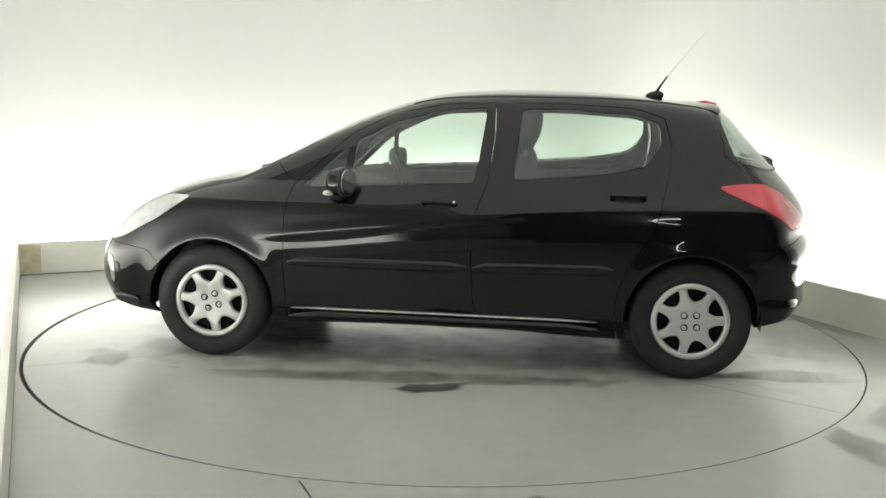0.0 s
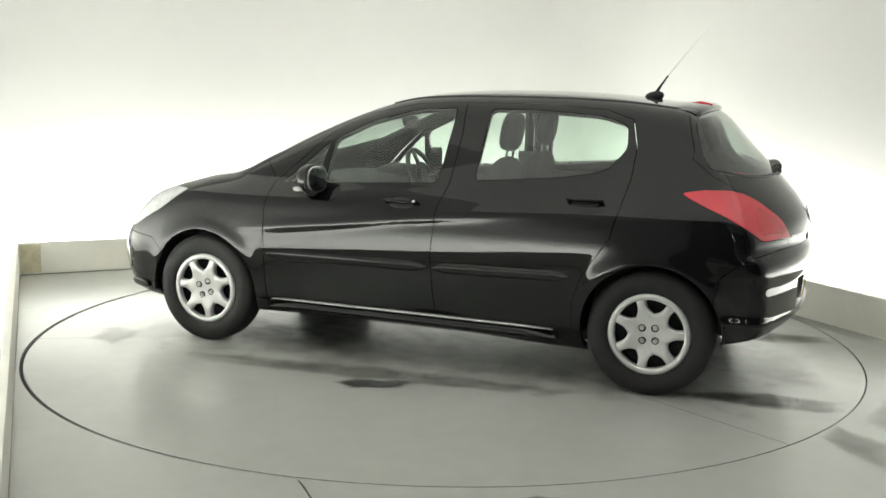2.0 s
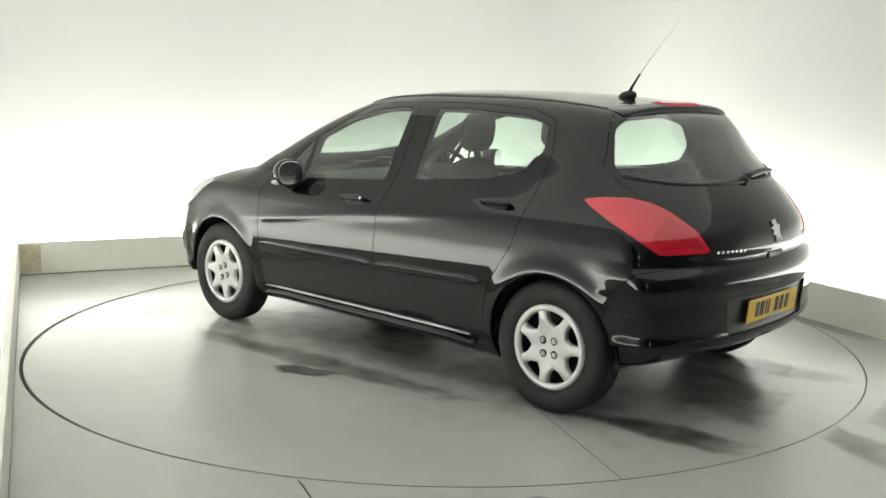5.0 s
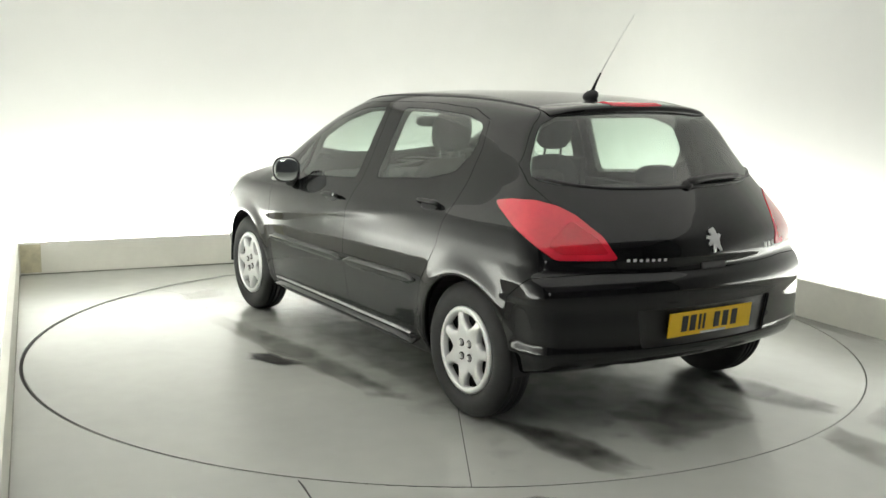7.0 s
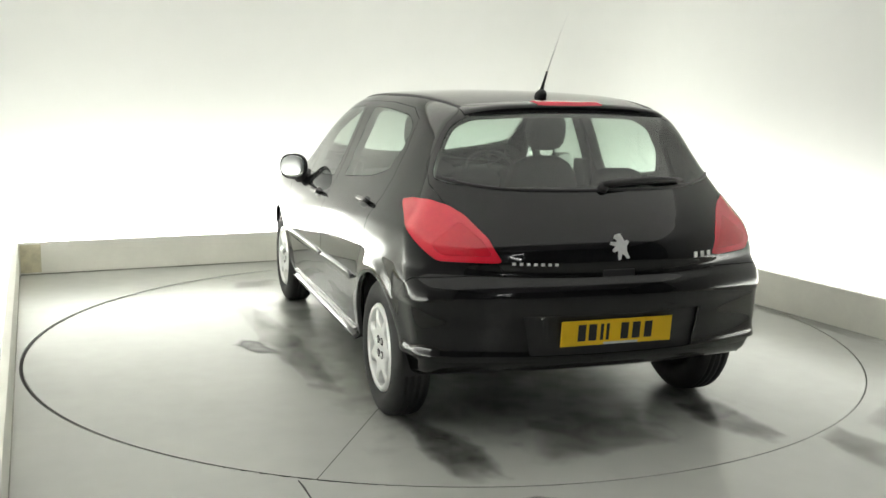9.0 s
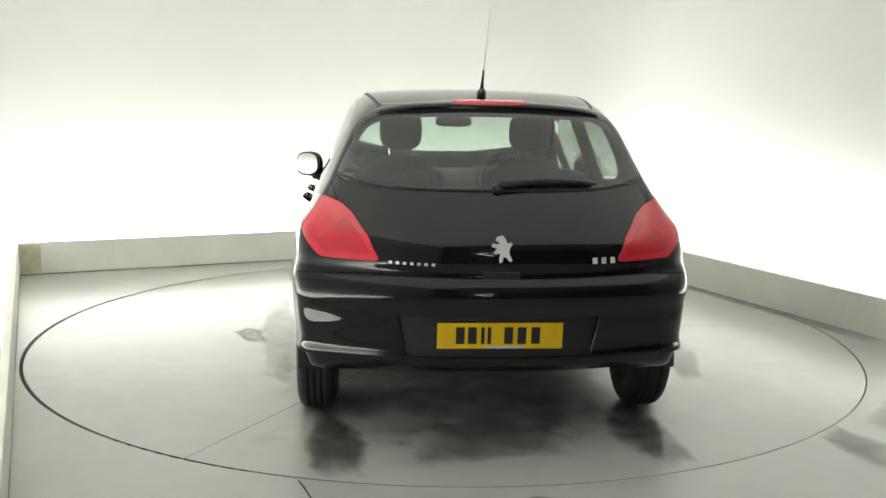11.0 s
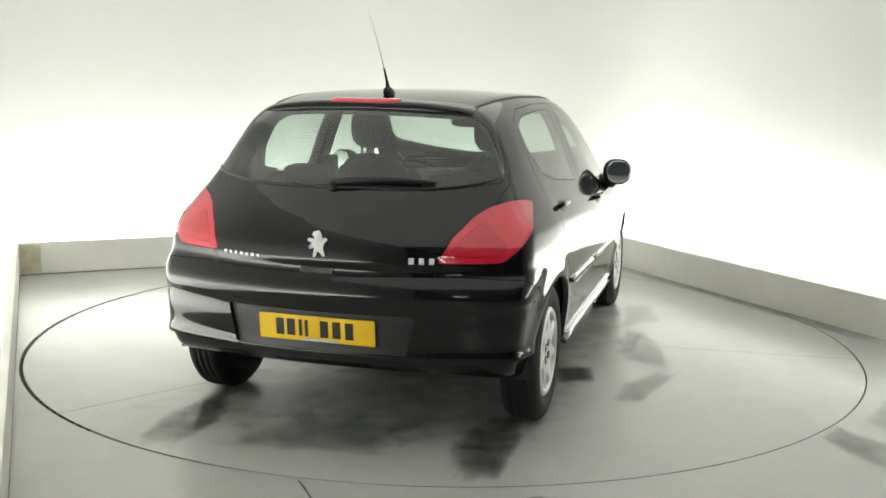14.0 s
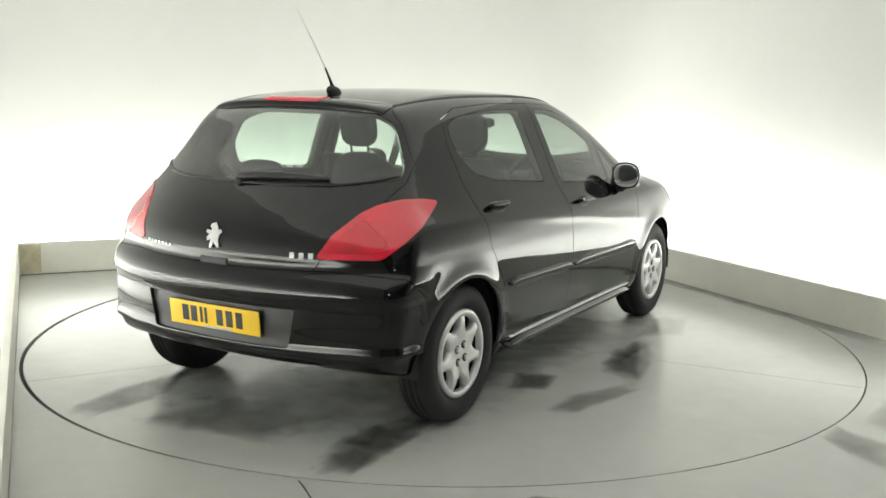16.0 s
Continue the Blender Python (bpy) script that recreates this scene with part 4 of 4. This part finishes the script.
def strip_on_side(name, x0, x1, z0, z1, half, thick, s, material, parent, label):
    """A tapered moulding laid along the flank from x0 to x1."""
    n = 40
    f = np.linspace(0, 1, n + 1)[:, None]
    dz = np.array([-1, -0.86, -0.3, 0.3, 0.55, 1])[None]
    out = np.array([-0.002, 0.7 * thick, thick, thick, 0.88 * thick, -0.002])
    h = half * np.minimum(1.0, 0.25 + 8 * np.minimum(f, 1 - f))
    x = (x0 + (x1 - x0) * f + 0 * dz).ravel()
    z = (z0 + (z1 - z0) * f + dz * h).ravel()
    lo, hi = np.full(len(x), 0.3), np.full(len(x), 1.2)
    for _ in range(40):
        mid = (lo + hi) / 2
        o = solid(np.stack([x, mid, z], 1)) > 0
        hi, lo = np.where(o, mid, hi), np.where(o, lo, mid)
    p = np.stack([x, hi, z], 1)
    p = p + slope(p) * np.tile(out, n + 1)[:, None]
    p[:, 1] *= s
    bm = bmesh.new()
    vs = [bm.verts.new(q) for q in p]
    rows = [vs[6 * i:6 * i + 6] for i in range(n + 1)]
    for a, b in zip(rows, rows[1:]):
        for k in range(5):
            bm.faces.new((a[k], b[k], b[k + 1], a[k + 1]))
    bm.faces.new(rows[0])
    bm.faces.new(rows[-1][::-1])
    return part(name, bm, material, parent, label, True)


for side, s in ((0, 1), (1, -1)):
    fd, rd = DOORS["front"][side], DOORS["rear"][side]
    strip_on_side("side_moulding", 0.86, -0.128, 0.535, 0.535, 0.030, 0.011, s, PAINT, fd, "black side moulding")
    strip_on_side("side_moulding", -0.150, -0.90, 0.535, 0.548, 0.030, 0.011, s, PAINT, rd, "black side moulding")
    strip_on_side("sill_strip", 0.86, -0.84, 0.240, 0.228, 0.026, 0.034, s, PAINT, car, "black sill strip")
    # added bright strip paints the gloss highlight along the sill
    strip_on_side("sill_highlight_strip", 0.85, -0.82, 0.276, 0.266, 0.0065, 0.016, s, SILLGLINT, car, "thin bright strip painted as the sill highlight")
    for d, x, z in ((fd, 0.035, 0.868), (rd, -0.955, 0.925)):
        p, nn = on_side(x, z, s)
        m = frame_at(p, nn)
        part("handle_recess", ellipsoid(0.075, 0.030, 0.004, m, 2.3, 20), BLACKPL, d, "dark handle recess", True)
        h = part("handle", ellipsoid(0.095, 0.013, 0.012, m @ pose(0, 0.004, 0.026), 3.0, 20), PAINT, d, "black door handle", True)
        for e in (-1, 1):
            part("handle_foot", ellipsoid(0.016, 0.012, 0.016, m @ pose(e * 0.078, 0.003, 0.014), 2.5, 12), PAINT, h, "", True)
        if d is fd:
            part("lock", lathe([(0.008, 0), (0.008, 0.004), (0, 0.005)], 12, m @ pose(0.083 if s == 1 else -0.083, 0.004, 0.037)), CHROME, h, "bright door lock")
    # door mirror
    mo = Matrix.Translation((0.55, s * 0.912, 0.978)) @ pose(0, 0, 0, 0, 0, s * -20)
    bm = ellipsoid(0.076, 0.084, 0.080, Matrix(), 2.5, 32)
    for v in bm.verts:
        if v.co.x < -0.035:
            v.co.x = -0.035
        f = 1 - 0.18 * max(0, v.co.y * s) / 0.105
        v.co.z *= f
    bm.transform(mo)
    mir = part("door_mirror", bm, PAINT, fd, "glossy black door mirror", True)
    bm = ellipsoid(0.004, 0.073, 0.068, Matrix(), 2.5, 28)
    bm.transform(mo @ pose(-0.043, 0, 0.002))
    part("mirror_glass", bm, MIRROR, mir, "silver mirror glass", True)
    part("mirror_rim", ellipsoid(0.014, 0.082, 0.078, mo @ pose(-0.028, 0, 0.001), 2.7, 28), BLACKPL, mir, "", True)
    p, nn = on_side(0.63, 0.925, s)
    q = Vector((0.565, s * 0.885, 0.905))
    part("mirror_arm", tube([p - nn * 0.02, p.lerp(q, 0.5) - Vector((0, 0, 0.008)), q], [0.045, 0.034, 0.030], 14), BLACKPL, mir, "black mirror arm", True)
    part("indicator", ellipsoid(0.028, 0.034, 0.014, mo @ pose(0.050, s * 0.052, -0.058), 2.6, 16), AMBER, mir, "clear indicator lens", True)
    # front fog light and its bright trim
    p, nn = on_side(1.93, 0.43, s)
    fog = part("fog_light_surround", ellipsoid(0.026, 0.085, 0.007, frame_at(p, nn), 2.6, 20), CHROME, car, "bright fog light surround", True)
    part("fog_light", ellipsoid(0.030, 0.035, 0.006, frame_at(*on_side(1.89, 0.44, s)), 2.4, 20), BLACKPL, fog, "", True)
    part("bumper_grille", ellipsoid(0.10, 0.03, 0.012, frame_at(*on_side(1.84, 0.26, s)), 3, 20), BLACKPL, car, "", True)

# roof gutters
for sgn in (1, -1):
    n = 40
    x = np.linspace(0.22, -1.34, n + 1)
    yc = 0.555 - 0.02 * (x + 0.5) ** 2 - REAR_TAPER(x)
    rows = []
    bm = bmesh.new()
    for dy, o in ((-0.010, -0.002), (-0.006, 0.004), (0.006, 0.004), (0.010, -0.002)):
        lo, hi = np.full(n + 1, 1.0), np.full(n + 1, 1.7)
        for _ in range(36):
            mid = (lo + hi) / 2
            out = solid(np.stack([x, yc + dy, mid], 1)) > 0
            hi, lo = np.where(out, mid, hi), np.where(out, lo, mid)
        p = np.stack([x, yc + dy, hi], 1)
        p = p + slope(p) * o
        rows.append([bm.verts.new((q[0], q[1] * sgn, q[2])) for q in p])
    for a, b in zip(rows, rows[1:]):
        for k in range(n):
            bm.faces.new((a[k], a[k + 1], b[k + 1], b[k]))
    part("roof_gutter", bm, BLACKPL, car, "black roof gutter strip", True)

# lamp bowls glinting in the tail lights
for light, s in zip(TAILS, (1, -1)):
    for u, z, r in ((0.845, 0.862, 0.030), (0.62, 0.955, 0.036)):
        lo, hi = 0.3, 1.4
        for _ in range(40):
            mid = (lo + hi) / 2
            q = np.array([[-u * 0.70711 - mid * 0.70711, -u * 0.70711 + mid * 0.70711, z]])
            lo, hi = (lo, mid) if solid(q)[0] > 0 else (mid, hi)
        n = slope(q)[0]
        m = frame_at(Vector((q[0][0], q[0][1] * s, z)) + Vector((n[0], n[1] * s, n[2])) * 0.0035, Vector((n[0], n[1] * s, n[2])))
        part("bulb_window", ellipsoid(r * 1.3, r * 0.55, 0.002, m, 2.2, 18), PINK, light, "paler red lamp bowl", True)

# number plate with plain bars
pp, pn = on_rear(0.0, 0.477, -0.010)
PL = frame_at(pp, Vector((pn.x, 0, pn.z)))
plate = part("number_plate", block(0.52, 0.111, 0.006, PL, 0.002), YELLOW, car, "yellow rear number plate with dark bars")
for x in (-0.165, -0.115, -0.072, -0.045, 0.035, 0.090, 0.147):
    w = 0.014 if x in (-0.072, -0.045) else 0.036
    part("plate_bar", block(w, 0.072, 0.002, PL @ pose(x, 0.002, 0.0036), 0), INK, plate, "dark bar")
part("plate_bar", block(0.16, 0.010, 0.002, PL @ pose(0.02, -0.049, 0.0036), 0), CLEAR, plate, "pale bar")

# badge, lettering bars, catch
p, nn = on_rear(0.0, 0.835)
BM = frame_at(p, nn)
blob = [(-0.012, -0.055), (0.0, -0.052), (0.006, -0.028), (0.018, -0.034), (0.03, -0.05), (0.042, -0.047), (0.028, -0.018), (0.03, 0.004), (0.044, 0.02), (0.034, 0.03), (0.022, 0.022), (0.016, 0.04), (0.004, 0.058),
        (-0.02, 0.052), (-0.026, 0.038), (-0.012, 0.03), (-0.014, 0.02), (-0.04, 0.024), (-0.044, 0.012), (-0.02, 0.004), (-0.036, -0.012), (-0.03, -0.022), (-0.008, -0.014), (-0.012, -0.036)]
part("badge", prism(blob, 0.006, BM, 0.0015), BADGE, GATE, "bright chrome badge shape")
for k in range(7):
    p, nn = on_rear(0.452 - 0.029 * k, 0.772 - 0.0006 * k)
    part("lettering_bar", block(0.015, 0.012, 0.003, frame_at(p, nn), 0.001), BADGE, GATE, "bright bar")
for k in range(3):
    p, nn = on_rear(-0.395 - 0.040 * k, 0.783)
    part("lettering_bar", block(0.022, 0.026, 0.003, frame_at(p, nn), 0.003), BADGE, GATE, "bright bar")
p, nn = on_rear(0.0, 0.728)
part("gate_catch", block(0.15, 0.030, 0.012, frame_at(p, nn), 0.005), BLACKPL, GATE, "black tailgate catch")
# roof spoiler lip and the seal under the rear window
bm = bmesh.new()
rows = []
for i in range(49):
    y = 0.50 * (i / 24 - 1)
    e = 1 - 0.8 * (abs(y) / 0.50) ** 6
    rows.append([bm.verts.new(on_rear(y, z - 0.10 * y * y, o * e)[0]) for z, o in ((1.384, -0.004), (1.385, 0.020), (1.392, 0.026), (1.405, 0.020), (1.422, 0.004), (1.43, -0.004))])
for a, b in zip(rows, rows[1:]):
    for k in range(5):
        bm.faces.new((a[k], b[k], b[k + 1], a[k + 1]))
part("spoiler", bm, PAINT, GATE, "glossy black roof spoiler lip", True)
part("window_seal", tube([on_rear(0.67 * (i / 20 - 1), 1.056 + 0.045 * abs(i / 20 - 1) ** 5, 0.001)[0] for i in range(41)], [0.007] * 41, 8), BLACKPL, GATE, "thin black rubber window seal", True)
# high brake light, wiper, aerial
bm = bmesh.new()
rows = []
for i in range(25):
    y = 0.16 * (i / 12 - 1)
    rows.append([bm.verts.new(on_rear(y, z, o)[0]) for z, o in ((1.386, 0.010), (1.388, 0.031), (1.402, 0.029), (1.410, 0.012))])
for a, b in zip(rows, rows[1:]):
    for k in range(3):
        bm.faces.new((a[k], b[k], b[k + 1], a[k + 1]))
bm.faces.new(rows[0])
bm.faces.new(rows[-1])
part("high_brake_light", bm, RED, GATE, "red high-level brake light", True)
pv, nv = on_rear(0.0, 1.062, 0.006)
wiper = part("wiper", lathe([(0.024, -0.012), (0.024, 0.008), (0.018, 0.016), (0.0, 0.018)], 20, frame_at(pv, nv)), BLACKPL, GATE, "black rear wiper", True)
pts = [on_rear(-0.43 * k / 8, 1.066 + 0.014 * math.sin(math.pi * k / 8 * 0.9), 0.022)[0] for k in range(9)]
part("wiper_arm", tube(pts, [0.015, 0.017, 0.017, 0.016, 0.015, 0.014, 0.012, 0.010, 0.007], 10), BLACKPL, wiper, "", True)
pts = [on_rear(-0.02 - 0.40 * k / 8, 1.078 + 0.004 * k / 8, 0.010)[0] for k in range(9)]
part("wiper_blade", tube(pts, [0.011] * 9, 8), BLACKPL, wiper, "", True)
zb = float(TOP(-1.13))
aer = part("aerial", ellipsoid(0.055, 0.022, 0.030, pose(-1.13, 0, zb + 0.008, 0, 12, 0), 2.2, 20), BLACKPL, car, "black roof aerial", True)
part("mast", tube([(-1.135, 0, zb + 0.02), (-1.16, 0, zb + 0.065), (-1.20, 0, zb + 0.125)], [0.012, 0.0068, 0.0042], 8), BLACKPL, aer, "stiff black mast foot", True)
part("whip", tube([(-1.20, 0, zb + 0.125), (-1.265, 0, zb + 0.21), (-1.35, 0, zb + 0.315), (-1.42, 0, zb + 0.395)], [0.0026, 0.0018, 0.0014, 0.001], 6), SILVER, aer, "thin bright whip", True)
# scuttle wipers
for y in (0.1, -0.45):
    pts = [Vector((1.17 - 0.012 * k, y + 0.07 * k, float(TOP(1.17 - 0.012 * k)) - float(CROWN(1.17)) * (y + 0.07 * k) ** 2 + 0.002)) for k in range(7)]
    part("front_wiper", tube(pts, [0.008] * 7, 8), BLACKPL, car, "", True)


# ================= motion =================
def motions():
    rows_p, rows_c = [], []
    for i in range(33):
        t = i * 0.5
        a = math.degrees(heading(t))
        rows_p.append((t, pose(CENTRE[0], CENTRE[1], 0, 0, 0, a)))
        rows_c.append((t, pose(CENTRE[0], CENTRE[1], 0, 0, 0, a) @ pose(CAR_AT[0], CAR_AT[1], RAISE)))
    walk(turntable, rows_p)
    walk(car, rows_c)


motions()
